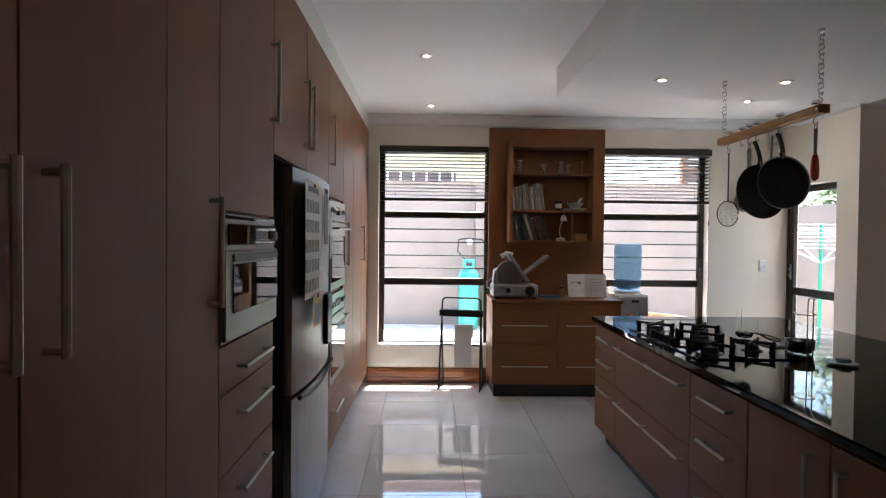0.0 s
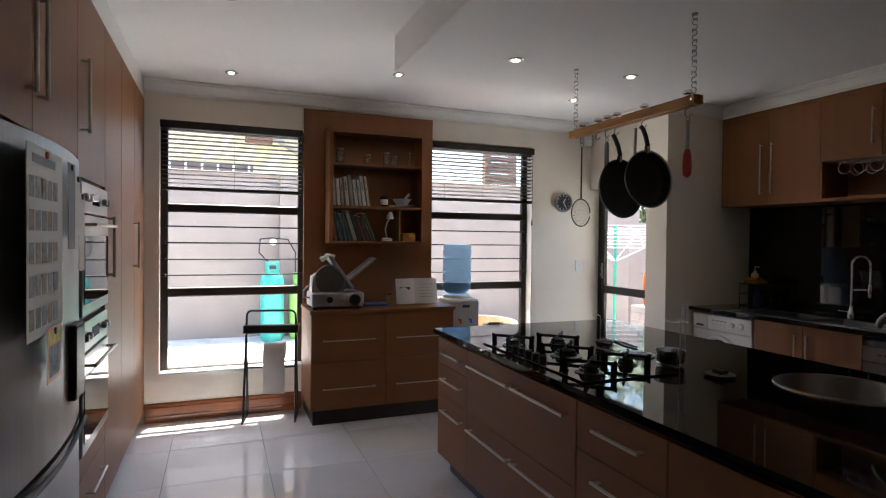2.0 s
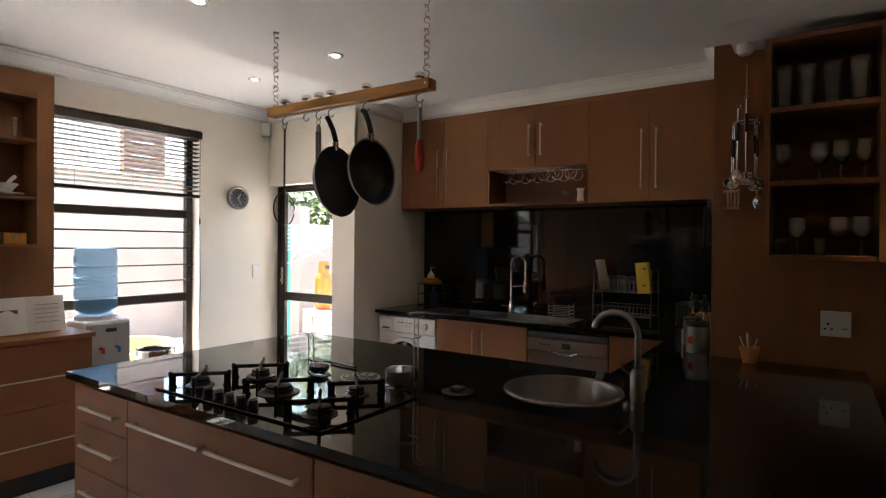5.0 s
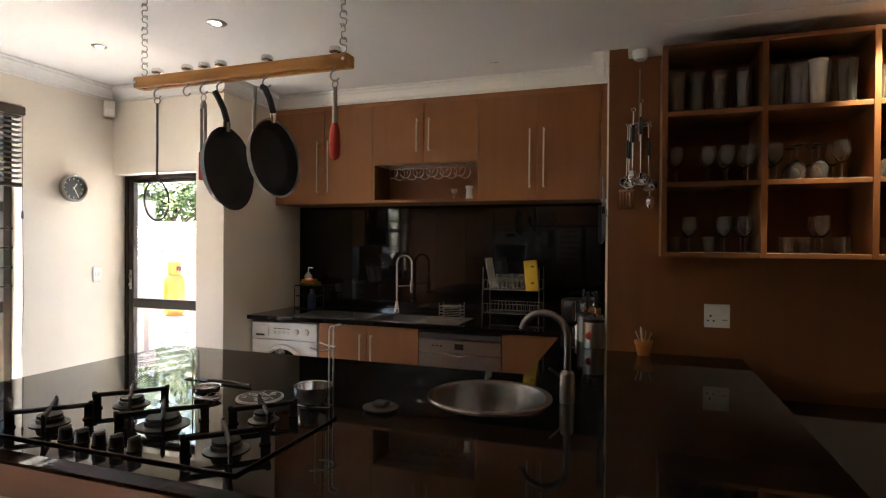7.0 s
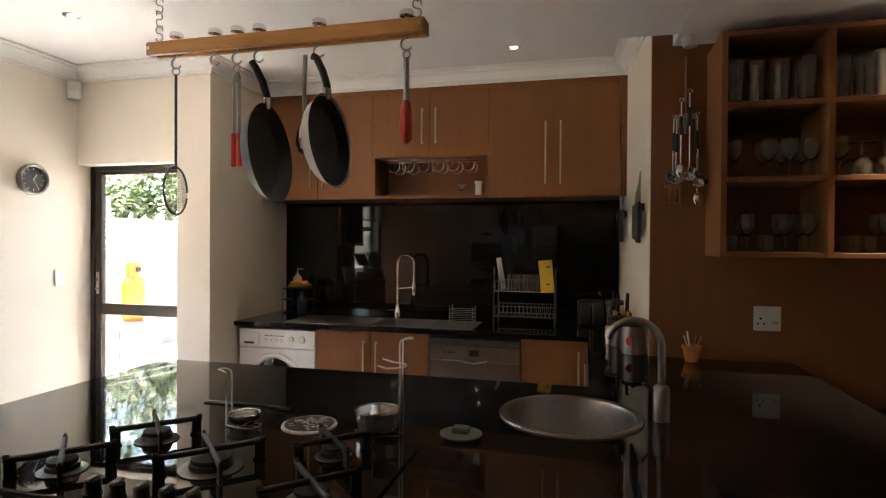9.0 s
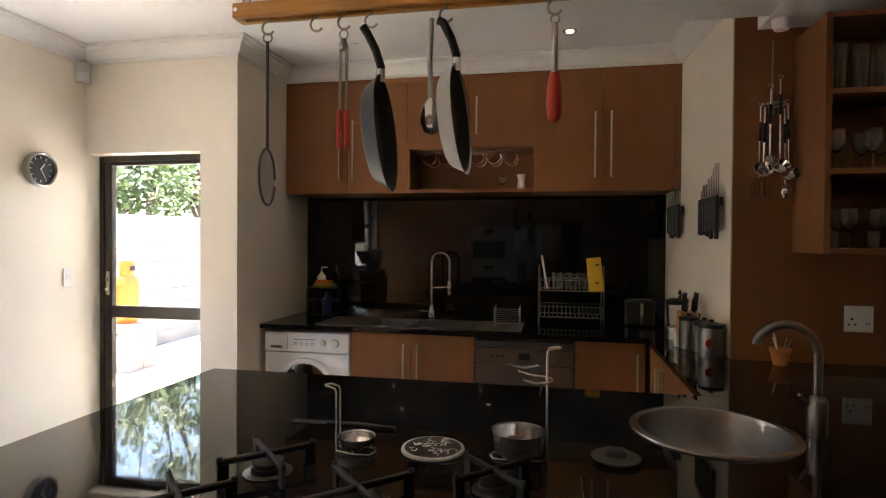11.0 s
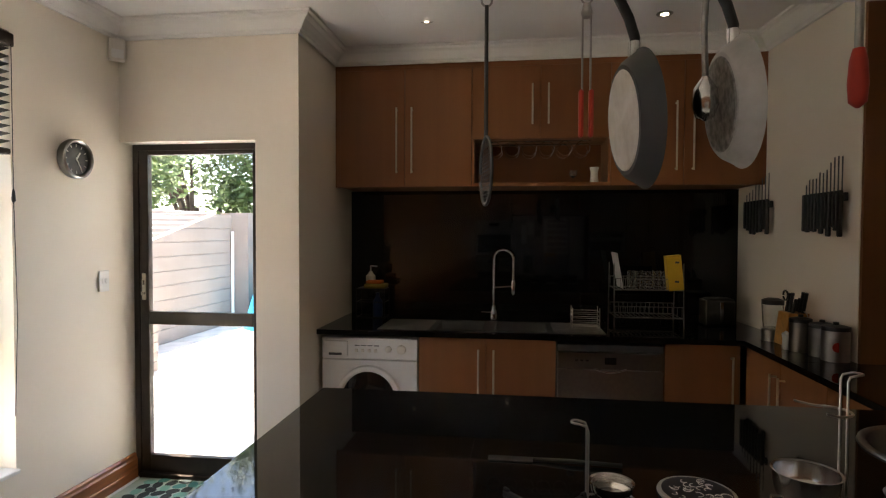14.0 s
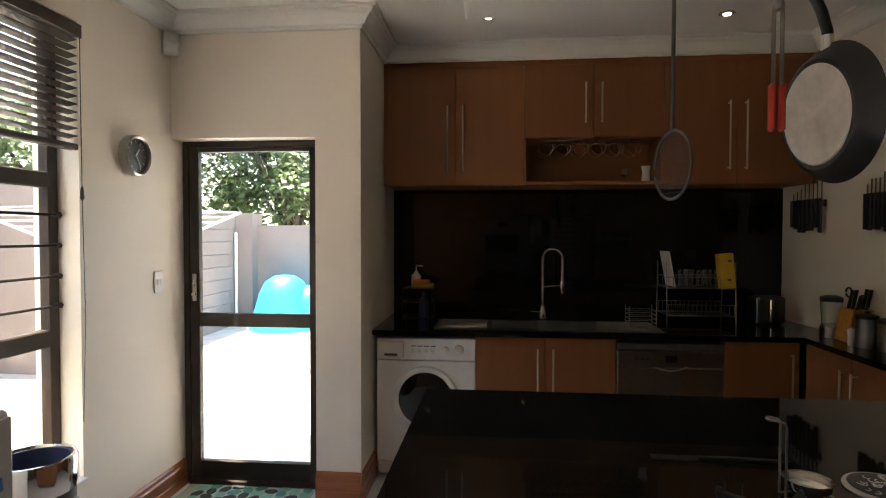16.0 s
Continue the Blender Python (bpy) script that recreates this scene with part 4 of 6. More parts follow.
def burner(x, y, r, g):
    """A burner under its own grate of two crossed iron bridges, set cornerwise."""
    b = part("burner", lathe([(r * 1.55, 0.0085), (r * 1.6, 0.011), (r * 1.3, 0.013), (r * 1.1, 0.014), (r * 1.1, 0.026), (r * 0.9, 0.028), (0.0, 0.028)], 28, at=(x, y, 0)), BURN, hb, "steel burner ring", smooth=35)
    part("burner_cap", lathe([(r * 0.98, 0.0285), (r * 1.02, 0.031), (r * 0.98, 0.037), (0.0, 0.038)], 28, at=(x, y, 0)), IRON, b, smooth=35)
    bm = bmesh.new()
    for turn, lift in ((45, 0.0), (135, 0.0004)):
        n0 = len(bm.verts)
        for s in (-1, 1):
            a, c = sorted((s * g, s * (g - 0.026)))
            box(bm, x + a, x + c, y - 0.0045, y + 0.0045, 0.0085, 0.049, 0.002)
            a, c = sorted((s * (g + 0.001), s * (g - 0.03)))
            box(bm, x + a, x + c, y - 0.005, y + 0.005, 0.0085, 0.014, 0.002)
        box(bm, x - g - 0.002, x + g + 0.002, y - 0.006, y + 0.006, 0.046, 0.06 + lift, 0.003)
        for s in (-1, 1):
            a, c = sorted((s * (g + 0.002), s * (g - 0.014)))
            box(bm, x + a, x + c, y - 0.0042, y + 0.0042, 0.055, 0.066, 0.003)
        bm.verts.ensure_lookup_table()
        bmesh.ops.rotate(bm, cent=(x, y, 0), matrix=Matrix.Rotation(radians(turn), 3, "Z"), verts=bm.verts[n0:])
    part("grate", bm, IRON, b, "cast iron grate")


for x, y, r, g in ((-0.168, 0.29, 0.034, 0.115), (0.07, 0.225, 0.036, 0.115), (-0.06, -0.046, 0.048, 0.13), (0.085, -0.305, 0.03, 0.105), (-0.163, -0.37, 0.038, 0.115)):
    burner(x, y, r, g)
for k in range(5):
    kn = part("knob", lathe([(0.019, 0.0085), (0.02, 0.011), (0.018, 0.014), (0.017, 0.036), (0.014, 0.039), (0.0, 0.039)], 18, at=(-0.25, 0.115 - k * 0.064, 0)), BLACKP, hb, "black control knob", smooth=40)
    part("knob_grip", bx(-0.267, -0.233, 0.108 - k * 0.064, 0.122 - k * 0.064, 0.0392, 0.045, 0.002), DARKG, kn)

bs = thing("round_prep_sink", (2.375, 2.495, IZ), "round stainless steel prep sink set into the granite", "sink")
R = 0.222
bm = lathe([(R + 0.012, 0.0006), (R + 0.01, 0.006), (R, 0.008), (R - 0.012, 0.005), (R - 0.017, -0.01), (R - 0.02, -0.12), (R - 0.04, -0.15), (0.05, -0.165), (0.0, -0.166), (0.0, -0.17), (R - 0.03, -0.158), (R - 0.014, -0.12), (R - 0.012, -0.0)], 56, ring=True)
part("bowl", bm, STEEL, bs, smooth=40)
part("waste", lathe([(0.045, -0.1645), (0.045, -0.159), (0.03, -0.158), (0.0, -0.161)], 24), CHROME, bs, smooth=40)
tp = thing("prep_tap", (2.39, 2.21, IZ), "brushed steel swan-neck tap with a side lever", "tap")
part("base", lathe([(0.027, 0.0005), (0.027, 0.1), (0.022, 0.112), (0.013, 0.118)], 24), STEEL, tp, smooth=40)
part("neck", rod([(0, 0, 0.1), (0, 0, 0.2), *arc((0, 0.085, 0.235), 0.085, 180, 30, 14, (0, 1, 0)), (0.0, 0.165, 0.258)], 0.0125, 14), STEEL, tp, "curved brushed neck", smooth=60)
part("lever", rod([(0, 0.02, 0.09), (-0.03, 0.06, 0.125)], 0.005, 8), STEEL, tp, smooth=60)

# ladle stand, coaster, pot stand, small oval dish
METALW = mat("thin_steel_wire", (0.72, 0.70, 0.67), 0.32, metal=1.0, var=0.05)


def rest(x, y, r, rim, side, hgt, lbl):
    """A wire stand with a round dish and a tall two-wire handle at its side."""
    t = thing("ladle_rest", (x, y, IZ), lbl, "ladle rest", "wire ladle rests")
    part("bowl", lathe([(0.0, 0.012), (r * 0.74, 0.012), (r * 0.9, 0.02), (r * 0.97, rim * 0.6), (r, rim), (r + 0.004, rim + 0.002), (r * 0.97, rim), (r * 0.94, rim * 0.62), (r * 0.86, 0.0235), (r * 0.7, 0.0155), (0.0, 0.0155)], 36), METALS, t, "polished steel bowl", smooth=40)
    e = side * (r + 0.006)
    part("wire_stand", rod([(0.014, e, 0.0032), (0.03, 0, 0.0032), (0.024, -e * 0.85, 0.0032), (0, -e, 0.0032), (-0.024, -e * 0.85, 0.0032), (-0.03, 0, 0.0032), (-0.014, e, 0.0032)], 0.0027, 6), METALW, t, smooth=60)
    for q in (-1, 1):
        part("wire_rest", rod([(q * 0.03, 0, 0.004), (q * r * 0.6, 0, 0.009), (q * r * 0.8, 0, 0.017)], 0.0023, 6), METALW, t)
        part("wire_upright", rod([(q * 0.014, e, 0.003), (q * 0.014, e, hgt - 0.012), (q * 0.014, e + side * 0.004, hgt - 0.002), (q * 0.013, e + side * 0.022, hgt + 0.003)], 0.0027, 8), METALW, t, smooth=60)
    part("wire_loop", rod(arc((0, e + side * 0.022, hgt + 0.003), 0.013, 0, 180, 8, (1, 0, 0), (0, side, 0)), 0.0027, 8), METALW, t, smooth=60)
    return t


rest(1.995, 3.465, 0.046, 0.04, 1, 0.168, "small steel ladle rest with a tall wire handle")
pr = rest(2.04, 3.045, 0.066, 0.07, -1, 0.285, "deep steel bowl ladle rest on a wire stand")
part("wire_arm", rod([(-0.045, -0.015, 0.212), (-0.047, -0.045, 0.205), *arc((0, -0.045, 0.205), 0.04, 180, 360, 14, (1, 0, 0), (0, 1, 0)), (0.045, -0.03, 0.205), (0.052, 0.005, 0.212)], 0.0027, 8), METALW, pr, "open wire loop", smooth=60)
cs = thing("trivet", (2.045, 3.27, IZ), "round dark trivet with a pale scroll pattern", "trivet")
part("disc", lathe([(0.083, 0.0005), (0.085, 0.004), (0.083, 0.009), (0.0, 0.009)], 40), mat("pale_ceramic", (0.55, 0.53, 0.5), 0.4, var=0.1), cs, smooth=40)
part("face", lathe([(0.075, 0.0092), (0.075, 0.0105), (0.0, 0.0105)], 40), mat("dark_ceramic", (0.03, 0.03, 0.04), 0.3, var=0.2), cs)
rr = random.Random(4)
for k in range(26):
    a, d = rr.uniform(0, 6.28), 0.063 * math.sqrt(rr.random())
    part("scroll", rod(arc((d * math.cos(a), d * math.sin(a), 0.0112), rr.uniform(0.006, 0.012), a * 57, a * 57 + 200, 7, (1, 0, 0), (0, 1, 0)), 0.0011, 4), PAPER, cs)
od = thing("spoon_dish", (2.075, 2.80, IZ), "small oval dish with a dark square lid piece", "dish")
part("dish", lathe([(0.045, 0.0005), (0.06, 0.008), (0.062, 0.012), (0.05, 0.012), (0.0, 0.009)], 32), mat("grey_stoneware", (0.14, 0.135, 0.13), 0.35, var=0.15), od, smooth=40)
part("lid", bx(-0.02, 0.025, -0.025, 0.025, 0.0125, 0.03, 0.006, 2), DARKG, od)
sl = thing("spatula", (2.19, 3.63, IZ), "dark flat spatula lying on the granite", "spatula")
part("blade", bx(-0.016, 0.016, 0.0, 0.115, 0.0008, 0.004, 0.0012), BLACKP, sl)
part("handle", rod([(0, 0.0, 0.004), (-0.012, -0.10, 0.009), (-0.02, -0.22, 0.007)], 0.006), BLACKP, sl, smooth=60)

# ---- on and above the sink counter ----
SINKS = mat("worn_sink_steel", (0.24, 0.235, 0.23), 0.3, metal=1.0, var=0.1, scale=8, bump=0.03, bscale=160, stretch=(12, 1, 1))
ss = thing("double_sink", (4.27, 3.83, IZ), "stainless steel double sink with ribbed drainers at both ends", "sink")
YA0, YA1 = -0.67, 0.69
bm = bx(-0.2, BX[0] - 4.27, YA0, YA1, 0.0006, 0.004)
box(bm, BX[1] - 4.27, 0.2, YA0, YA1, 0.0006, 0.004)
for ya, yb in ((YA0, B2[0] - 3.83), (B2[1] - 3.83, B1[0] - 3.83), (B1[1] - 3.83, YA1)):
    box(bm, BX[0] - 4.27, BX[1] - 4.27, ya, yb, 0.0006, 0.004)
part("sheet", bm, SINKS, ss)
for ya, yb in (B1, B2):
    ya, yb, xa, xb, d = ya - 3.83, yb - 3.83, BX[0] - 4.27, BX[1] - 4.27, 0.16
    bm = bx(xa + 0.002, xb - 0.002, ya + 0.002, yb - 0.002, -d, -d + 0.004)
    box(bm, xa + 0.001, xa + 0.004, ya + 0.001, yb - 0.001, -d + 0.004, 0.003)
    box(bm, xb - 0.004, xb - 0.001, ya + 0.001, yb - 0.001, -d + 0.004, 0.003)
    box(bm, xa + 0.004, xb - 0.004, ya + 0.001, ya + 0.004, -d + 0.004, 0.003)
    box(bm, xa + 0.004, xb - 0.004, yb - 0.004, yb - 0.001, -d + 0.004, 0.003)
    bo = part("bowl", bm, STEELV, ss)
    part("waste", lathe([(0.04, -d + 0.0045), (0.04, -d + 0.008), (0.0, -d + 0.008)], 20, at=((xa + xb) / 2, (ya + yb) / 2, 0)), CHROME, bo)
for k in range(8):
    for ya, yb in ((YA0 + 0.02, B2[0] - 3.83 - 0.03), (B1[1] - 3.83 + 0.03, YA1 - 0.02)):
        part("rib", bx(-0.16 + k * 0.044, -0.146 + k * 0.044, ya, yb, 0.0042, 0.008, 0.002), SINKS, ss)
st = thing("spring_tap", (4.55, 3.83, IZ), "tall chrome kitchen tap with a spring hose", "tap")
part("base", lathe([(0.026, 0.0005), (0.026, 0.06), (0.018, 0.07), (0.014, 0.1)], 20), CHROME, st, smooth=40)
part("lever", rod([(0, 0.02, 0.05), (-0.02, 0.085, 0.055)], 0.006), CHROME, st, smooth=60)
hose = [(0, 0, 0.08 + 0.02 * k) for k in range(17)] + [tuple(p) for p in arc((0, -0.065, 0.41), 0.065, 0, 180, 16, (0, 1, 0))] + [(0, -0.13, 0.38), (0, -0.13, 0.34), (0, -0.13, 0.27)]
part("hose", rod(hose, 0.008, 10), CHROME, st, smooth=60)
bm = bmesh.new()
for p0, p1 in zip(hose[3:-1], hose[4:]):
    for q in range(2):
        c = Vector(p0).lerp(Vector(p1), q / 2)
        d = (Vector(p1) - Vector(p0)).normalized()
        u = Vector((1, 0, 0))
        rod(arc(c, 0.0105, 0, 330, 8, u, d.cross(u)), 0.0018, 4, bm=bm, closed=True)
part("spring", bm, CHROME, st, "coiled steel spring")["kind"] = "stuff"
part("spray_head", lathe([(0.012, 0.17), (0.018, 0.18), (0.015, 0.26), (0.012, 0.27)], 16, at=(0, -0.13, 0)), CHROME, st, smooth=40)
part("holder", rod([(0, 0, 0.22), (0, -0.12, 0.23)], 0.005), CHROME, st, smooth=60)

DIMW = mat("dull_steel_wire", (0.30, 0.29, 0.28), 0.4, metal=1.0, var=0.08)
dk = thing("dish_rack", (4.50, 2.855, IZ), "two-tier wire dish rack with plates and a yellow carton", "dish rack")
for sx in (-0.12, 0.12):
    for sy in (-0.21, 0.21):
        part("post", rod([(sx, sy, 0.0), (sx * 0.8, sy, 0.40)], 0.004, 6), DIMW, dk)
for z in (0.06, 0.235):
    for sx in (-0.115, 0.115):
        tr = part("tier_rail", rod([(sx, -0.21, z), (sx, 0.21, z)], 0.0035, 6), DIMW, dk)
        part("tier_rail", rod([(sx, -0.21, z + 0.07), (sx, 0.21, z + 0.07)], 0.0025, 6), DIMW, dk)
    for k in range(15):
        y = -0.2 + k * 0.4 / 14
        part("wire", rod([(-0.115, y, z + 0.07), (-0.115, y, z), (0.115, y, z), (0.115, y, z + 0.07)], 0.0018, 5), DIMW, tr)
pl = thing("chopping_board", (4.50, 3.01, IZ + 0.24), "thin pale chopping board standing in the dish rack", "chopping board")
bm = bx(-0.1, 0.1, -0.004, 0.004, 0, 0.23, 0.003)
bmesh.ops.rotate(bm, cent=(0, 0, 0), matrix=Matrix.Rotation(radians(-10), 3, "X"), verts=bm.verts)
part("board", bm, PAPER, pl)
for k in range(5):
    g = thing("drinking_glass", (4.46 + 0.05 * (k % 2), 2.945 - k * 0.055, IZ + 0.24), "clear glass drying in the dish rack", "glass", "glasses in the dish rack")
    part("body", lathe([(0.026, 0.0), (0.028, 0.002), (0.033, 0.11), (0.031, 0.11), (0.026, 0.004), (0.0, 0.004)], 18), CLEAR, g, smooth=40)
yc = thing("carton", (4.41, 2.69, IZ + 0.235), "tall yellow carton leaning on the dish rack", "carton")
bm = bx(-0.03, 0.03, -0.045, 0.045, 0, 0.22, 0.002)
bmesh.ops.rotate(bm, cent=(0, 0, 0), matrix=Matrix.Rotation(radians(-6), 3, "X"), verts=bm.verts)
part("box", bm, YELLOW, yc)
for zz in (0.05, 0.17):
    part("print_mark", bx(-0.033, -0.031, -0.012, 0.012, zz, zz + 0.012), DARKG, yc)
bk = thing("wire_cutlery_basket", (4.25, 3.26, IZ + 0.009), "small wire basket beside the sink", "basket")
bm = bmesh.new()
for k in range(5):
    z = 0.004 + k * 0.025
    rod([(-0.05, -0.08, z), (0.05, -0.08, z), (0.05, 0.08, z), (-0.05, 0.08, z)], 0.0022, 5, bm=bm, closed=True)
for sx, sy in ((-1, -1), (1, -1), (1, 1), (-1, 1)):
    rod([(sx * 0.05, sy * 0.08, 0.0), (sx * 0.05, sy * 0.08, 0.13)], 0.0028, 5, bm=bm)
part("wire_frame", bm, DIMW, bk)
# soap bottle, cleaning caddy, cloth
sb = thing("soap_bottle", (4.60, 4.70, IZ + 0.205), "white pump soap bottle on a small stand", "soap bottle")
part("body", lathe([(0.03, 0), (0.033, 0.01), (0.033, 0.08), (0.014, 0.1), (0.012, 0.11)], 20), CREAMP, sb, smooth=40)
part("pump", rod([(0, 0, 0.11), (0, 0, 0.15), (0, -0.045, 0.147)], 0.005), WHITEP, sb, smooth=60)
cdy = thing("sink_caddy", (4.58, 4.68, IZ), "wire sink caddy holding a bottle and sponges", "caddy")
bm = bmesh.new()
for z in (0.005, 0.11, 0.2):
    rod([(-0.07, -0.10, z), (0.07, -0.10, z), (0.07, 0.10, z), (-0.07, 0.10, z)], 0.003, 5, bm=bm, closed=True)
for sx, sy in ((-1, -1), (1, -1), (1, 1), (-1, 1)):
    rod([(sx * 0.07, sy * 0.10, 0), (sx * 0.07, sy * 0.10, 0.2)], 0.003, 5, bm=bm)
part("frame", bm, BLACKP, cdy)
part("shelf", bx(-0.069, 0.069, -0.099, 0.099, 0.197, 0.204, 0.002), BLACKP, cdy)
dt = thing("detergent_bottle", (4.56, 4.64, IZ + 0.001), "dark blue detergent bottle in the caddy", "bottle")
part("body", lathe([(0.03, 0), (0.035, 0.01), (0.034, 0.11), (0.015, 0.14), (0.013, 0.17)], 18), mat("navy_plastic", (0.02, 0.05, 0.16), 0.35, var=0.1), dt, smooth=40)
cl = thing("cleaning_cloth", (4.54, 4.65, IZ + 0.205), "folded orange and olive cloths on the caddy", "cloth")
bm = bx(-0.06, 0.06, -0.08, 0.07, 0, 0.03, 0.012, 3)
for v in bm.verts:
    v.co.z += 0.008 * noise.noise(v.co * 30)
part("fold", bm, mat("olive_cloth", (0.28, 0.22, 0.04), 0.9, var=0.2, bump=0.3, bscale=300), cl, smooth=60)
bm = bx(-0.045, 0.05, -0.05, 0.06, 0.031, 0.055, 0.01, 3)
part("fold", bm, mat("orange_cloth", (0.7, 0.16, 0.02), 0.9, var=0.2, bump=0.3, bscale=300), cl, smooth=60)

DARKS = mat("dark_blade_steel", (0.12, 0.12, 0.125), 0.35, metal=0.9, var=0.2)
# knife racks on the alcove wall
for xa, xb, zlow, n, nm in ((4.26, 4.62, 1.45, 8, "black kitchen knives in a row on a magnetic wall bar"), (3.58, 3.95, 1.50, 11, "black steak knives in a row on a magnetic wall bar")):
    kr = thing("knife_rack", ((xa + xb) / 2, YR + ((xa + xb) / 2 - XP - 0.02) * 0.06 + 0.002, 1.665), nm, "knife rack", "knife racks on the wall")
    h = (xb - xa) / 2
    part("magnet_bar", bx(-h, h, 0.001, 0.018, -0.02, 0.02, 0.003), BLACKP, kr)
    rr = random.Random(n)
    for k in range(n):
        x = h - 0.02 - k * (2 * h - 0.04) / (n - 1)
        lg = 0.10 + 0.16 * k / n + rr.uniform(-0.02, 0.02)
        bl = part("knife", bx(x - 0.006, x + 0.006, 0.019, 0.0205, -0.03, lg * 0.82, 0.0006), DARKS, kr, "narrow steel blade")
        part("knife_handle", bx(x - 0.013, x + 0.013, 0.0185, 0.036, -0.16 + rr.uniform(-0.03, 0.02), 0.03, 0.004), BLACKP, bl, "black handle")

# things along the narrow worktop
kt = thing("steel_kettle", (4.05, 2.27, IZ), "tall glass and steel electric blender jar", "blender")
part("base", lathe([(0.055, 0.0005), (0.055, 0.06), (0.045, 0.07)], 24), STEEL, kt, smooth=40)
part("jar", lathe([(0.046, 0.071), (0.055, 0.2), (0.053, 0.2), (0.044, 0.075), (0.0, 0.075)], 24), CLEAR, kt, smooth=40)
part("lid", lathe([(0.056, 0.201), (0.056, 0.225), (0.03, 0.235)], 24), BLACKP, kt, smooth=40)
ts = thing("toaster", (4.52, 2.40, IZ), "dark two-slot toaster with steel ends", "toaster")
part("body", bx(-0.075, 0.075, -0.085, 0.085, 0.008, 0.18, 0.02, 3), BLACKP, ts, smooth=40)
part("end_cap", bx(-0.07, 0.07, 0.086, 0.094, 0.01, 0.172, 0.004), STEEL, ts)
part("trim_strip", bx(-0.081, -0.0755, -0.012, 0.012, 0.02, 0.16, 0.002), CHROME, ts)
for sx in (-0.03, 0.03):
    part("slot", bx(sx - 0.011, sx + 0.011, -0.065, 0.065, 0.1805, 0.182), DARKG, ts)
kb = thing("knife_block", (3.92, 2.235, IZ), "wooden knife block with black-handled knives and scissors", "knife block")
bm = bx(-0.06, 0.06, -0.05, 0.05, 0.0, 0.18, 0.003)
for v in bm.verts:
    v.co.x += v.co.z * -0.3 + 0.02
part("block", bm, OAK, kb)
rr = random.Random(2)
for k in range(6):
    x, y = -0.075 + (k % 3) * 0.035, -0.025 + (k // 3) * 0.05
    part("knife_handle", rod([(x, y, 0.178), (x - 0.035, y, 0.25 + rr.uniform(0, 0.04))], 0.009), BLACKP, kb, smooth=60)
sc = part("scissors", rod(arc((-0.05, 0.05, 0.27), 0.025, 0, 340, 14, (1, 0, 0)), 0.005, 6), BLACKP, kb, "black scissor handle")
for x, y, r, hgt, lb in ((3.76, 2.26, 0.05, 0.165, "steel canister with a dark lid"), (3.66, 2.21, 0.055, 0.155, "pale steel canister with a dark lid"), (3.56, 2.20, 0.058, 0.16, "printed tin canister with a red picture")):
    c = thing("canister", (x, y, IZ), lb, "canister", "canisters on the worktop")
    part("body", lathe([(r, 0.0005), (r, hgt - 0.02), (r * 0.97, hgt - 0.018)], 28), SATIN if x > 3.6 else STEELV, c, smooth=40)
    part("lid", lathe([(r * 1.02, hgt - 0.0175), (r * 1.02, hgt), (r * 0.6, hgt + 0.006), (0.012, hgt + 0.008), (0.012, hgt + 0.02), (0.0, hgt + 0.022)], 28), BLACKP, c, smooth=40)
    if x < 3.6:
        part("print_mark", lathe([(0.0, 0), (0.022, 0), (0.022, 0.002), (0, 0.002)], 20, at=(-r * 0.9 - 0.004, 0.02, 0.07), axis="x"), RED, c)
wr = thing("wire_toast_rack", (3.83, 2.21, IZ), "wire egg rack with a looped handle", "rack")
bm = bmesh.new()
for k in range(4):
    rod([(-0.04, -0.04 + 0.027 * k, 0.003), (-0.04, -0.04 + 0.027 * k, 0.15), (0.04, -0.04 + 0.027 * k, 0.15), (0.04, -0.04 + 0.027 * k, 0.003)], 0.0025, 5, bm=bm)
rod(arc((0, 0, 0.15), 0.04, 0, 180, 12), 0.003, 5, bm=bm)
rod([(-0.04, -0.04, 0.003), (0.04, -0.04, 0.003), (0.04, 0.041, 0.003), (-0.04, 0.041, 0.003)], 0.003, 5, bm=bm, closed=True)
part("wire_frame", bm, METALW, wr)
tb = thing("cream_tube", (3.80, 2.31, IZ), "small white tube standing on its cap", "tube")
part("body", lathe([(0.016, 0.0005), (0.018, 0.012), (0.016, 0.05), (0.02, 0.08), (0.002, 0.095)], 14), WHITEP, tb, smooth=40)
op = thing("utensil_pot", (3.42, 1.94, IZ), "small terracotta pot with teaspoons and straws", "pot")
part("pot", lathe([(0.03, 0.0005), (0.042, 0.06), (0.046, 0.062), (0.046, 0.078), (0.04, 0.078), (0.03, 0.01), (0, 0.01)], 24), mat("terracotta", (0.62, 0.22, 0.05), 0.7, var=0.15), op, smooth=40)
rr = random.Random(7)
for k in range(6):
    a = rr.uniform(0, 6.28)
    part("stick", rod([(0, 0, 0.012), (0.045 * math.cos(a), 0.045 * math.sin(a), rr.uniform(0.12, 0.16))], 0.0028, 6), (WHITEP, STEEL, OAK)[k % 3], op)

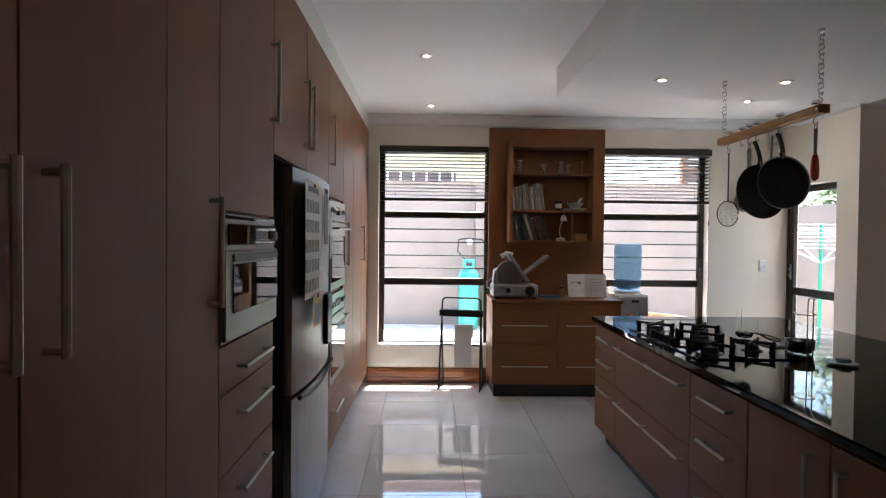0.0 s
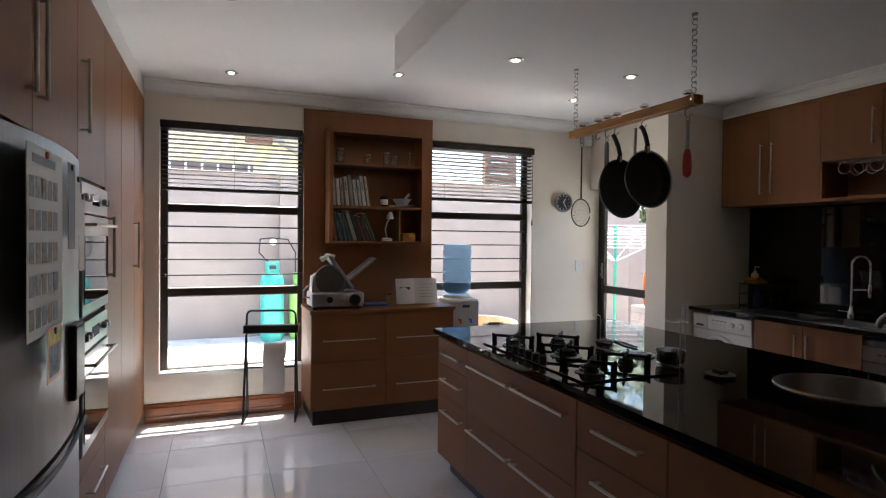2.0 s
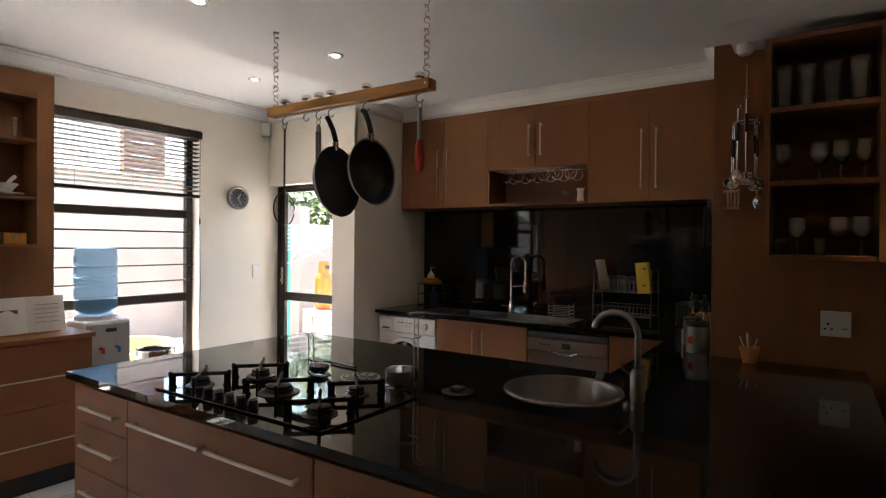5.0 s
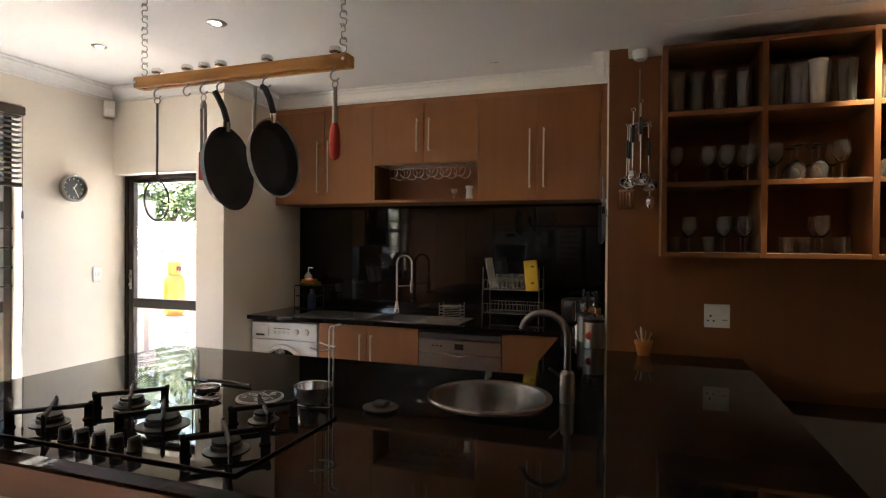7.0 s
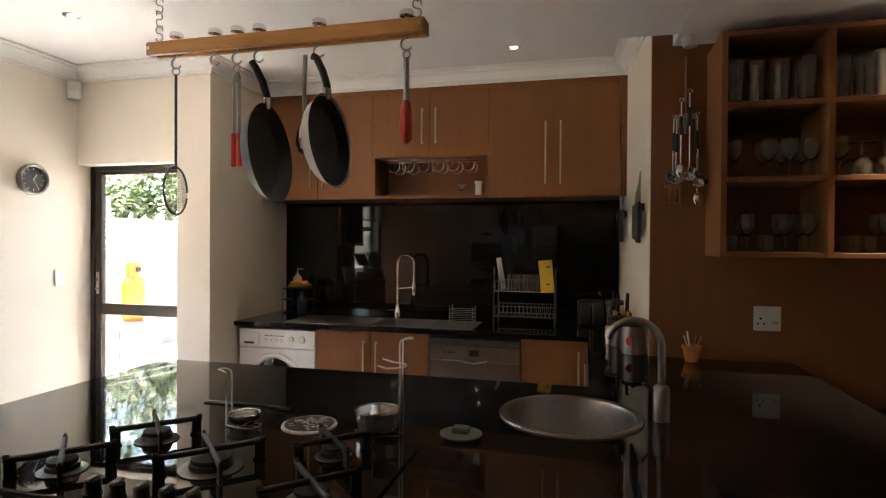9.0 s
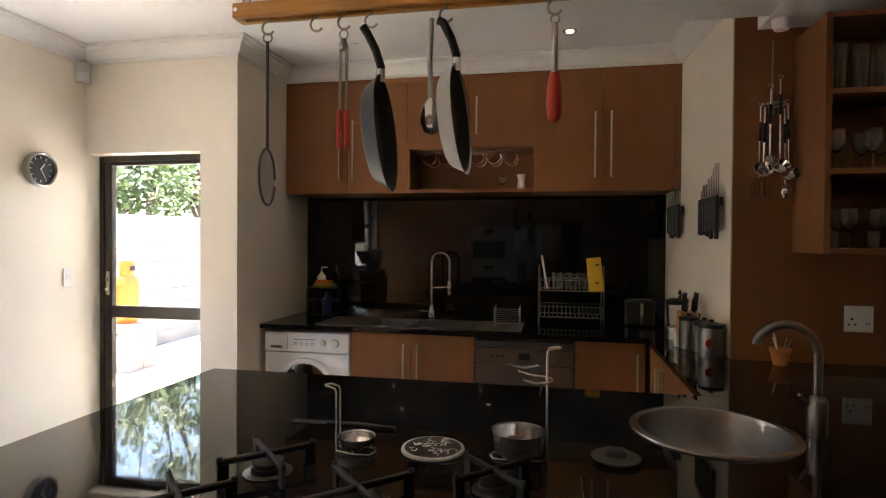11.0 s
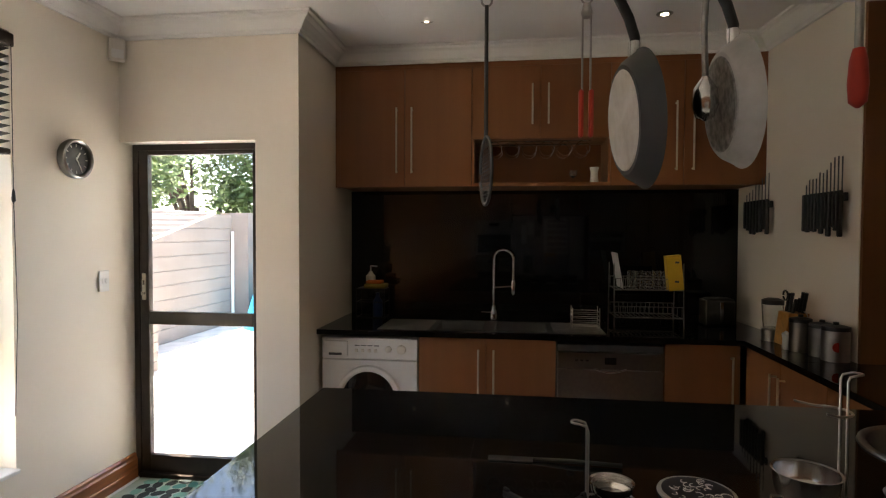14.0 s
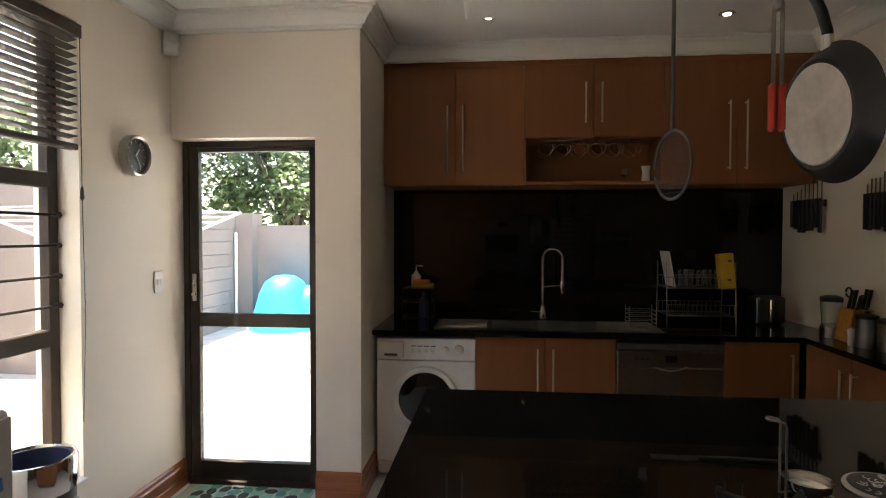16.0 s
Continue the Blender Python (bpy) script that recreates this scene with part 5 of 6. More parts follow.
# wine rack and ornaments in the niche
wr = thing("wine_rack", (UF + 0.06, 3.545, UZ0 + 0.30 - 0.1), "chrome ring rack for bottles under the cupboard", "wine rack")
for k in range(6):
    for sx in (0, 0.14):
        part("ring", rod(arc((sx, 0.28 - k * 0.112, 0.045), 0.046, 0, 345, 20, (0, 1, 0)), 0.003, 6), CHROME, wr, smooth=60)
for sx in (0, 0.14):
    part("rail", rod([(sx, 0.34, 0.0935), (sx, -0.33, 0.0935)], 0.003, 6), CHROME, wr)
vs = thing("white_vase", (UF + 0.07, 3.19, UZ0 + 0.022), "small white ceramic vase in the niche", "vase")
part("body", lathe([(0.028, 0), (0.024, 0.03), (0.022, 0.07), (0.03, 0.1), (0.026, 0.1), (0.018, 0.07), (0.0, 0.02)], 20), WHITEP, vs, smooth=40)
vg = thing("stem_glass", (UF + 0.1, 3.32, UZ0 + 0.022), "small clear stemmed glass in the niche", "glass")
part("body", lathe([(0.026, 0), (0.026, 0.003), (0.004, 0.006), (0.004, 0.035), (0.02, 0.045), (0.03, 0.085), (0.028, 0.085), (0.018, 0.048), (0.0, 0.04)], 18), CLEAR, vg, smooth=40)

# ---- glasses on the shelf unit ----
def tumbler(r, h):
    return lathe([(r * 0.8, 0.0), (r * 0.83, 0.003), (r, h), (r * 0.965, h), (r * 0.79, 0.012), (0.0, 0.012)], 16)


def wine(r, h):
    return lathe([(r * 0.9, 0), (r * 0.9, 0.003), (0.005, 0.008), (0.004, h * 0.42), (r * 0.6, h * 0.5), (r, h * 0.68), (r * 0.85, h), (r * 0.81, h), (r * 0.95, h * 0.68), (r * 0.5, h * 0.52), (0.0, h * 0.45)], 16)


def upturned(r, h):
    return lathe([(0.0, h * 0.52), (r * 0.54, h * 0.475), (r * 0.965, h * 0.32), (r * 0.82, 0), (r * 0.85, 0), (r, h * 0.32), (r * 0.6, h * 0.5), (0.005, h * 0.58), (0.005, h - 0.008), (r * 0.9, h - 0.003), (r * 0.9, h), (0, h)], 16)


kinds = []
for nm, fn, r, h, lb in (("tumbler", tumbler, 0.034, 0.15, "tall clear tumbler on the shelf"), ("beer_glass", tumbler, 0.04, 0.19, "tall clear beer glass on the shelf"),
                         ("wine_glass", wine, 0.036, 0.17, "clear stemmed wine glass on the shelf"), ("wine_glass", upturned, 0.038, 0.16, "clear wine glass standing upside down on the shelf"),
                         ("shot_glass", tumbler, 0.024, 0.075, "small clear glass on the shelf")):
    kinds.append((nm, fn, r, h, lb))
master = {}
rr = random.Random(11)
for row, ztop in enumerate(GSH):
    for yb, ya in zip(cols, cols[1:]):
        pick = {2: (0, 1, 1), 1: (2, 3, 3) if ya < 1.4 else (2, 1, 2), 0: (4, 4, 2) if ya > 1.4 else (4, 2, 3)}[row]
        y = yb - 0.055
        while y > ya + 0.05:
            k = rr.choice(pick)
            nm, fn, r, h, lb = kinds[k]
            if rr.random() < 0.06:
                y -= 0.06
                continue
            for depth in (0.07, 0.17):
                at = pose(GX + depth + rr.uniform(-0.012, 0.012), y, GZ0 + ztop + 0.022)
                if k not in master:
                    g = thing(nm, (0, 0, 0), lb, "glass", "glasses on the shelf unit")
                    part("body", fn(r, h), CLEAR, g, smooth=40)
                    g.matrix_basis = at
                    master[k] = g
                else:
                    copy_thing(master[k], at)
            y -= 2 * r + rr.uniform(0.006, 0.02)
mt = thing("tall_cup", (GX + 0.06, 1.225, GZ0 + GSH[2] + 0.023), "tall pale flared cup standing on the shelf", "cup")
part("body", lathe([(0.026, 0), (0.036, 0.19), (0.039, 0.192), (0.039, 0.2), (0.0, 0.2)], 20), CREAMP, mt, smooth=40)

# utensils hanging on the panelled wall
uh = thing("utensil_hanger", (XP - 0.045, 1.972, 1.60), "steel ladles and spatulas hanging from a wall rod", "utensils")
part("rod", rod([(0.02, 0, 0.42), (0.02, 0, 0.80)], 0.0035), STEEL, uh, smooth=60)
part("ring", rod(arc((0, 0, 0.50), 0.05, 0, 350, 20, (1, 0, 0), (0, 1, 0)), 0.004), STEEL, uh)
part("wall_bracket", bx(0.012, 0.043, -0.008, 0.008, 0.46, 0.52, 0.002), STEEL, uh)
part("pin", rod([(0.02, 0, 0.50), (-0.055, 0, 0.50)], 0.003, 6), STEEL, uh)
for dx, dy, top, ln, hd in ((-0.005, 0.055, 0.49, 0.33, 0), (-0.05, 0.028, 0.56, 0.30, 2), (-0.058, -0.008, 0.60, 0.36, 1), (-0.045, -0.045, 0.49, 0.28, 1), (0.005, -0.05, 0.48, 0.35, 2), (-0.03, 0.045, 0.48, 0.25, 1)):
    low = top - ln
    part("shaft", rod([(dx, dy, top), (dx - 0.004, dy * 1.1, low)], 0.005, 8), CHROME, uh, smooth=60)
    part("grip", rod([(dx, dy, top - 0.07), (dx - 0.002, dy * 1.05, top - 0.16)], 0.0085), BLACKP, uh, "black grip", smooth=60)
    part("eyelet", rod(arc((dx, dy, top + 0.01), 0.01, 0, 350, 12, (0, 1, 0)), 0.0025, 6), CHROME, uh)
    if hd == 1:
        bm = lathe([(0.0, -0.032), (0.028, -0.024), (0.043, 0.0), (0.041, 0.001), (0.026, -0.021), (0.0, -0.028)], 20, at=(0, 0, 0))
        bmesh.ops.rotate(bm, cent=(0, 0, 0), matrix=Matrix.Rotation(radians(-55), 3, "Y"), verts=bm.verts)
        bmesh.ops.translate(bm, vec=(dx - 0.012, dy * 1.15, low - 0.03), verts=bm.verts)
        part("ladle_bowl", bm, CHROME, uh, "polished steel ladle bowl", smooth=40)
    elif hd == 2:
        part("spoon_bowl", lathe([(0.0, -0.075), (0.016, -0.066), (0.026, -0.04), (0.02, -0.01), (0.005, 0.002)], 16, at=(dx - 0.006, dy * 1.12, low)), CHROME, uh, "polished steel spoon bowl", smooth=40)
    else:
        bm = bmesh.new()
        for q in range(5):
            y = dy * 1.1 - 0.032 + q * 0.016
            box(bm, dx - 0.006, dx - 0.003, y - 0.0045, y + 0.0045, low - 0.085, low - 0.012)
        for z in (low - 0.1, low - 0.012):
            box(bm, dx - 0.0062, dx - 0.0028, dy * 1.1 - 0.038, dy * 1.1 + 0.038, z, z + 0.016, 0.0005)
        part("slotted_blade", bm, CHROME, uh, "slotted steel blade")


def socket(name, at, m, w, h, label, kind):
    t = thing(name, (0, 0, 0), label, kind)
    t.matrix_world = m
    part("plate", bx(-w / 2, w / 2, -0.009, -0.0005, -h / 2, h / 2, 0.003), WHITEP, t)
    return t


so = socket("wall_socket", 0, pose(XP - 0.001, 1.589, 1.112, 0, 0, -90), 0.12, 0.12, "white double wall socket with round pin holes", "socket")
for x, z, r in ((-0.03, 0.0, 0.006), (-0.042, -0.025, 0.005), (-0.015, -0.025, 0.005), (0.03, -0.02, 0.004), (0.042, -0.02, 0.004)):
    part("pin_hole", lathe([(r, -0.0095), (r, -0.0088), (0, -0.0088)], 12, at=(x, 0, z), axis="y"), BLACKP, so)
part("rocker", bx(0.02, 0.045, -0.013, -0.0092, 0.015, 0.035, 0.002), WHITEP, so)
sw = socket("light_switch", 0, pose(3.60, YW - 0.001, 1.213), 0.075, 0.118, "white two-lever light switch", "switch")
for x in (-0.014, 0.014):
    part("rocker", bx(x - 0.008, x + 0.008, -0.0125, -0.0092, -0.015, 0.015, 0.002), WHITEP, sw)
al = thing("alarm_sensor", (3.675, YW - 0.045, 2.455), "small cream alarm sensor in the corner under the cornice", "alarm sensor", rz=-45)
part("case", bx(-0.042, 0.042, -0.025, 0.025, 0, 0.125, 0.01, 2), CREAMP, al, smooth=40)
part("lens", bx(-0.03, 0.03, -0.029, -0.0255, 0.012, 0.06, 0.003), WHITEP, al)

# wall clock
ck = thing("wall_clock", (3.39, YW - 0.001, 1.866), "round steel wall clock with a black face", "clock")
part("rim", lathe([(0.0, 0.0), (0.098, 0.0), (0.102, -0.01), (0.102, -0.04), (0.094, -0.048), (0.086, -0.04), (0.084, -0.022), (0.0, -0.022)], 48, axis="y"), STEEL, ck, smooth=35)
part("face", lathe([(0.0, -0.0225), (0.083, -0.0225), (0.083, -0.025), (0.0, -0.025)], 40, axis="y"), mat("clock_face", (0.02, 0.022, 0.03), 0.4, var=0.1), ck)
for k in range(12):
    a = math.pi / 6 * k
    bm = bx(-0.0025, 0.0025, -0.0268, -0.0255, 0.062, 0.076)
    bmesh.ops.rotate(bm, cent=(0, 0, 0), matrix=Matrix.Rotation(a, 3, "Y"), verts=bm.verts)
    part("hour_mark", bm, PAPER, ck)
for ang, ln, w in ((35, 0.042, 0.004), (150, 0.062, 0.003)):
    bm = bx(-w, w, -0.029, -0.0275, -0.008, ln)
    bmesh.ops.rotate(bm, cent=(0, 0, 0), matrix=Matrix.Rotation(radians(ang), 3, "Y"), verts=bm.verts)
    part("clock_hand", bm, PAPER, ck)

# smoke detector by the shelves
sd = thing("ceiling_sensor", (3.38, 1.97, 2.465), "small white round sensor under the bulkhead", "sensor")
part("case", lathe([(0.0, -0.05), (0.03, -0.048), (0.038, -0.03), (0.04, -0.001), (0, -0.001)], 20), WHITEP, sd, smooth=40)



# ---- on the dresser ----
TOPZ = 0.905
sl = thing("meat_slicer", (0.975, 5.60, TOPZ), "grey metal meat slicer with a slanted blade carriage", "meat slicer")
SILV = mat("cast_aluminium", (0.45, 0.45, 0.45), 0.35, metal=0.7, var=0.12, scale=12)
part("base", bx(-0.2, 0.22, -0.13, 0.15, 0.02, 0.135, 0.018, 3), SILV, sl, smooth=40)
for sx in (-0.17, 0.19):
    for sy in (-0.09, 0.11):
        part("foot", lathe([(0.016, 0.0005), (0.018, 0.02)], 12, at=(sx, sy, 0)), BLACKP, sl)
part("knob", lathe([(0.045, -0.131), (0.045, -0.152), (0.036, -0.16), (0.0, -0.16)], 24, at=(0.14, 0, 0.078), axis="y"), BLACKP, sl, "black thickness knob", smooth=40)
part("switch", lathe([(0.024, -0.131), (0.024, -0.142), (0, -0.142)], 16, at=(-0.06, 0, 0.08), axis="y"), BLACKP, sl, "round black switch")
bm = bmesh.new()
prof = [(-0.19, 0.136), (0.07, 0.136), (0.085, 0.19), (0.03, 0.31), (-0.05, 0.335), (-0.18, 0.26)]
lo, hi = [[bm.verts.new((x, y, z)) for x, z in prof] for y in (-0.05, 0.09)]
for k in range(6):
    bm.faces.new((lo[k], lo[(k + 1) % 6], hi[(k + 1) % 6], hi[k]))
bm.faces.new(lo)
bm.faces.new(hi[::-1])
bmesh.ops.recalc_face_normals(bm, faces=bm.faces)
bmesh.ops.bevel(bm, geom=list(bm.edges), offset=0.008, segments=2, affect="EDGES", profile=0.5)
part("motor_housing", bm, SILV, sl, "cast blade and motor housing", smooth=40)
bd = part("blade_guard", lathe([(0.0, 0), (0.115, 0.0), (0.12, 0.008), (0.115, 0.016), (0.0, 0.02)], 36, axis="y"), STEEL, sl, "round steel blade guard", smooth=40)
bd.matrix_basis = pose(-0.05, -0.054, 0.235) @ pose(0, 0, 0, 180, 0, 0)
cr = part("carriage", bx(-0.014, 0.014, -0.12, 0.06, 0.0, 0.32, 0.006, 2), SILV, sl, "slanted food carriage")
cr.matrix_basis = pose(0.125, -0.03, 0.165, 0, -36, 0)
part("carriage_slot", bx(-0.0185, -0.0145, -0.09, 0.03, 0.10, 0.25, 0.002), BLACKP, cr)
ch = part("chute", bx(-0.011, 0.011, -0.07, 0.11, 0.0, 0.29, 0.005), SILV, sl, "sloping thickness plate")
ch.matrix_basis = pose(0.11, 0.03, 0.225, 0, 52, 0)
part("grip", rod([(-0.125, -0.10, 0.395), (-0.075, -0.10, 0.425), (-0.02, -0.10, 0.41)], 0.022, 14), CREAMP, sl, "pale rounded grip", smooth=60)
part("grip_end", rod([(-0.10, -0.10, 0.415), (-0.11, -0.10, 0.44)], 0.012, 12), BLACKP, sl, smooth=60)
part("lever", rod([(-0.2, -0.03, 0.09), (-0.25, -0.04, 0.10), (-0.25, -0.04, 0.15), (-0.20, -0.04, 0.19)], 0.008), STEEL, sl, smooth=60)
GREYINK = mat("grey_ink", (0.42, 0.42, 0.42), 0.8)
bk = thing("recipe_book", (1.68, 5.62, TOPZ), "open recipe book with white pages on a stand", "book")
for s_, w in ((-1, 0.17), (1, 0.2)):
    bm = bmesh.new()
    n = 8
    vs = []
    for k in range(n + 1):
        x = s_ * w * k / n
        y = -0.018 * math.sin(math.pi * k / n) - 0.02 * k / n
        vs.append([bm.verts.new((x, y + dz, zz)) for dz, zz in ((0, 0.012), (0.05, 0.225), (0.062, 0.225), (0.014, 0.012))])
    for a, b in zip(vs, vs[1:]):
        for q in range(4):
            bm.faces.new((a[q], a[(q + 1) % 4], b[(q + 1) % 4], b[q]))
    bm.faces.new(vs[0][::-1])
    bm.faces.new(vs[-1])
    bmesh.ops.recalc_face_normals(bm, faces=bm.faces)
    part("page_block", bm, PAPER, bk, smooth=50)
for k in range(5):
    part("print_bar", bx(0.03, 0.165, -0.02 + k * 0.0065, -0.0185 + k * 0.0065, 0.07 + k * 0.026, 0.074 + k * 0.026), GREYINK, bk)
bm = bx(-0.14, -0.05, 0.004, 0.0055, 0.13, 0.155)
part("print_picture", bm, mat("brown_ink", (0.2, 0.12, 0.07), 0.8), bk)
part("stand", bx(-0.16, 0.18, 0.0, 0.10, 0.0005, 0.011, 0.003), OAK, bk)
lb = thing("blue_tray", (1.34, 5.68, TOPZ), "shallow blue plastic tray", "tray")
part("tray", bx(-0.1, 0.1, -0.07, 0.07, 0.0005, 0.02, 0.006, 2), mat("blue_plastic", (0.04, 0.16, 0.45), 0.4, var=0.1), lb)
jr = thing("spice_jar", (1.47, 5.72, TOPZ), "small amber spice jar with a dark lid", "jar")
part("body", lathe([(0.024, 0.0005), (0.025, 0.07), (0.018, 0.08)], 16), mat("amber", (0.35, 0.2, 0.06), 0.2, var=0.1), jr, smooth=40)
part("lid", lathe([(0.02, 0.0805), (0.02, 0.1), (0, 0.1)], 16), BLACKP, jr)

# books and crockery on the wall shelf
BOOKC = [mat("book_cover", c, 0.6, var=0.12, scale=12) for c in ((0.46, 0.44, 0.40), (0.32, 0.28, 0.22), (0.22, 0.07, 0.045), (0.06, 0.13, 0.11), (0.42, 0.35, 0.25), (0.07, 0.07, 0.10), (0.52, 0.49, 0.46))]
TITLES = [mat("spine_ink", c, 0.7, var=0.1) for c in ((0.16, 0.13, 0.11), (0.30, 0.24, 0.16), (0.10, 0.13, 0.15))]
rr = random.Random(3)
sx0, yf = SX0 + 0.036, SY + 0.03
for zb, n, lean, pal in ((SZ0 + SH1 + 0.02, 9, 9, (0, 6, 4, 0, 1, 6)), (SZ0 + 0.02, 10, 25, (2, 3, 5, 3, 1, 5, 2, 3))):
    x = sx0 + 0.004
    for k in range(n):
        th, hh, dd = rr.uniform(0.014, 0.034), rr.uniform(0.22, 0.265), rr.uniform(0.15, 0.18)
        ang = lean * (0.5 + 0.5 * k / n)
        x += th * 0.3
        b = thing("book", (0, 0, 0), "upright cookery book leaning on its neighbours on the shelf", "book", "books on the wall shelf")
        b.matrix_world = pose(x, yf + rr.uniform(0, 0.02), zb + math.sin(radians(ang)) * 0.0, 0, -ang, 0)
        part("cover", bx(0, th, 0, dd, 0.0005, hh, 0.002), BOOKC[pal[k % len(pal)]], b)
        part("page_block", bx(0.002, th - 0.002, 0.004, dd + 0.002, hh - 0.004, hh + 0.0006), PAPER, b)
        part("spine_title", bx(th * 0.38, th * 0.62, -0.0012, -0.0003, hh * 0.5, hh * (0.62 + 0.06 * (k % 4))), TITLES[k % 3], b)
        x += th + 0.004
zt = SZ0 + SH1 + 0.02
bw = thing("mortar_bowl", (1.62, yf + 0.08, zt), "white bowl with a pestle on a stack of plates", "bowl")
part("plate", lathe([(0.06, 0.0005), (0.115, 0.014), (0.115, 0.018), (0.0, 0.01)], 32), WHITEP, bw, smooth=40)
part("bowl", lathe([(0.035, 0.0185), (0.045, 0.022), (0.085, 0.075), (0.08, 0.075), (0.04, 0.03), (0.0, 0.028)], 32), WHITEP, bw, smooth=40)
part("pestle", rod([(0.01, 0, 0.05), (0.05, 0, 0.105), (0.07, 0, 0.125)], 0.012), WHITEP, bw, smooth=60)
cn = thing("storage_jar", (1.45, yf + 0.06, zt), "small jar with a pale label", "jar")
part("body", lathe([(0.032, 0.0005), (0.033, 0.085), (0.026, 0.095)], 20), mat("smoky_glass", (0.05, 0.05, 0.06), 0.1, var=0.1), cn, smooth=40)
part("label_band", lathe([(0.0335, 0.02), (0.0335, 0.065)], 20), PAPER, cn)
zt = SZ0 + SH2 + 0.02
for x, r, h in ((1.06, 0.035, 0.13), (1.30, 0.03, 0.09), (1.47, 0.028, 0.12), (1.54, 0.03, 0.09), (1.68, 0.014, 0.13)):
    g = thing("glass_jar", (x, yf + 0.06, zt), "clear glass jar on the top shelf", "jar", "jars on the wall shelf")
    part("body", lathe([(r * 0.9, 0.0005), (r, 0.01), (r, h * 0.8), (r * 0.75, h * 0.9), (r * 0.7, h * 0.9), (r * 0.9, h * 0.78), (r * 0.88, 0.012), (0, 0.01)], 18), CLEAR, g, smooth=40)
    part("lid", lathe([(r * 0.8, h * 0.905), (r * 0.8, h), (0, h)], 18), STEEL, g, smooth=40)
ld = thing("desk_lamp", (1.475, yf + 0.05, SZ0 + 0.021), "small white clip lamp with a bent neck", "lamp")
part("base", lathe([(0.045, 0.0005), (0.045, 0.02), (0.03, 0.03)], 20), WHITEP, ld, smooth=40)
part("neck", rod([(0, 0, 0.03), (-0.015, 0, 0.1), (0.0, 0, 0.16), (0.02, -0.01, 0.2)], 0.006), WHITEP, ld, smooth=60)
part("shade", lathe([(0.012, 0.03), (0.028, 0.0), (0.033, -0.03), (0.0, -0.028)], 18, at=(0.025, -0.01, 0.225)), WHITEP, ld, smooth=40)
wb = thing("wooden_box", (1.67, yf + 0.06, SZ0 + 0.021), "small wooden box in the lower compartment", "box")
part("box", bx(-0.06, 0.06, -0.04, 0.04, 0.0005, 0.07, 0.003), OAK, wb)
part("catch", bx(-0.012, 0.012, -0.044, -0.0405, 0.025, 0.05, 0.001), STEEL, wb)

# ---- water cooler, bins and paper stand ----
wc = thing("water_cooler", (2.14, 5.77, 0), "cream water cooler with a blue bottle on top", "water cooler")
part("cabinet", bx(-0.15, 0.15, -0.15, 0.185, 0.0005, 0.94, 0.02, 3), CREAMP, wc, smooth=40)
part("fascia", bx(-0.14, 0.14, -0.162, -0.1505, 0.62, 0.92, 0.006, 2), mat("grey_fascia", (0.4, 0.4, 0.38), 0.4, var=0.05), wc)
part("badge", bx(-0.02, 0.05, -0.1645, -0.1625, 0.865, 0.89, 0.001), BLACKP, wc)
for sx, m in ((-0.05, RED), (0.05, mat("blue_tap", (0.05, 0.15, 0.5), 0.4))):
    part("tap", rod([(sx, -0.162, 0.76), (sx, -0.2, 0.76), (sx, -0.2, 0.73)], 0.011), m, wc, smooth=60)
part("drip_tray", bx(-0.1, 0.1, -0.21, -0.151, 0.60, 0.615, 0.004), DARKG, wc)
part("collar", lathe([(0.13, 0.9405), (0.125, 0.965), (0.09, 0.975)], 28, at=(0, 0.02, 0)), CREAMP, wc, smooth=40)
prof = [(0.045, 0.965), (0.11, 0.985), (0.128, 1.01)]
for k in range(5):
    z = 1.02 + k * 0.075
    prof += [(0.132, z), (0.132, z + 0.055), (0.125, z + 0.062), (0.125, z + 0.068)]
prof += [(0.132, 1.40), (0.12, 1.425), (0.08, 1.432), (0.0, 1.432)]
part("bottle", lathe(prof, 32, at=(0, 0.02, 0)), mat("blue_water_bottle", (0.30, 0.52, 0.72), 0.15, var=0.06), wc, "translucent blue water bottle", smooth=40)
nb = bpy.data.materials["blue_water_bottle"].node_tree.nodes["Principled BSDF"]
nb.inputs["Transmission Weight"].default_value, nb.inputs["IOR"].default_value = 0.75, 1.15

bn = thing("pedal_bin", (2.565, 5.80, 0), "round steel bin with a dark liner and open top", "bin")
part("body", lathe([(0.125, 0.0005), (0.13, 0.02), (0.133, 0.55), (0.13, 0.55), (0.126, 0.03), (0, 0.03)], 36), DARKG, bn, smooth=40)
part("rim", lathe([(0.135, 0.5505), (0.138, 0.58), (0.14, 0.66), (0.136, 0.672), (0.125, 0.672), (0.121, 0.66), (0.123, 0.551)], 36, ring=True), CHROME, bn, "polished steel rim", smooth=40)
part("liner", lathe([(0.12, 0.66), (0.115, 0.40), (0.0, 0.39), (0.0, 0.395), (0.111, 0.41), (0.117, 0.661)], 30, ring=True), mat("navy_liner", (0.02, 0.03, 0.07), 0.4, var=0.2), bn, smooth=40)
part("label_plate", bx(-0.05, 0.05, -0.139, -0.125, 0.46, 0.51, 0.001), STEEL, bn)

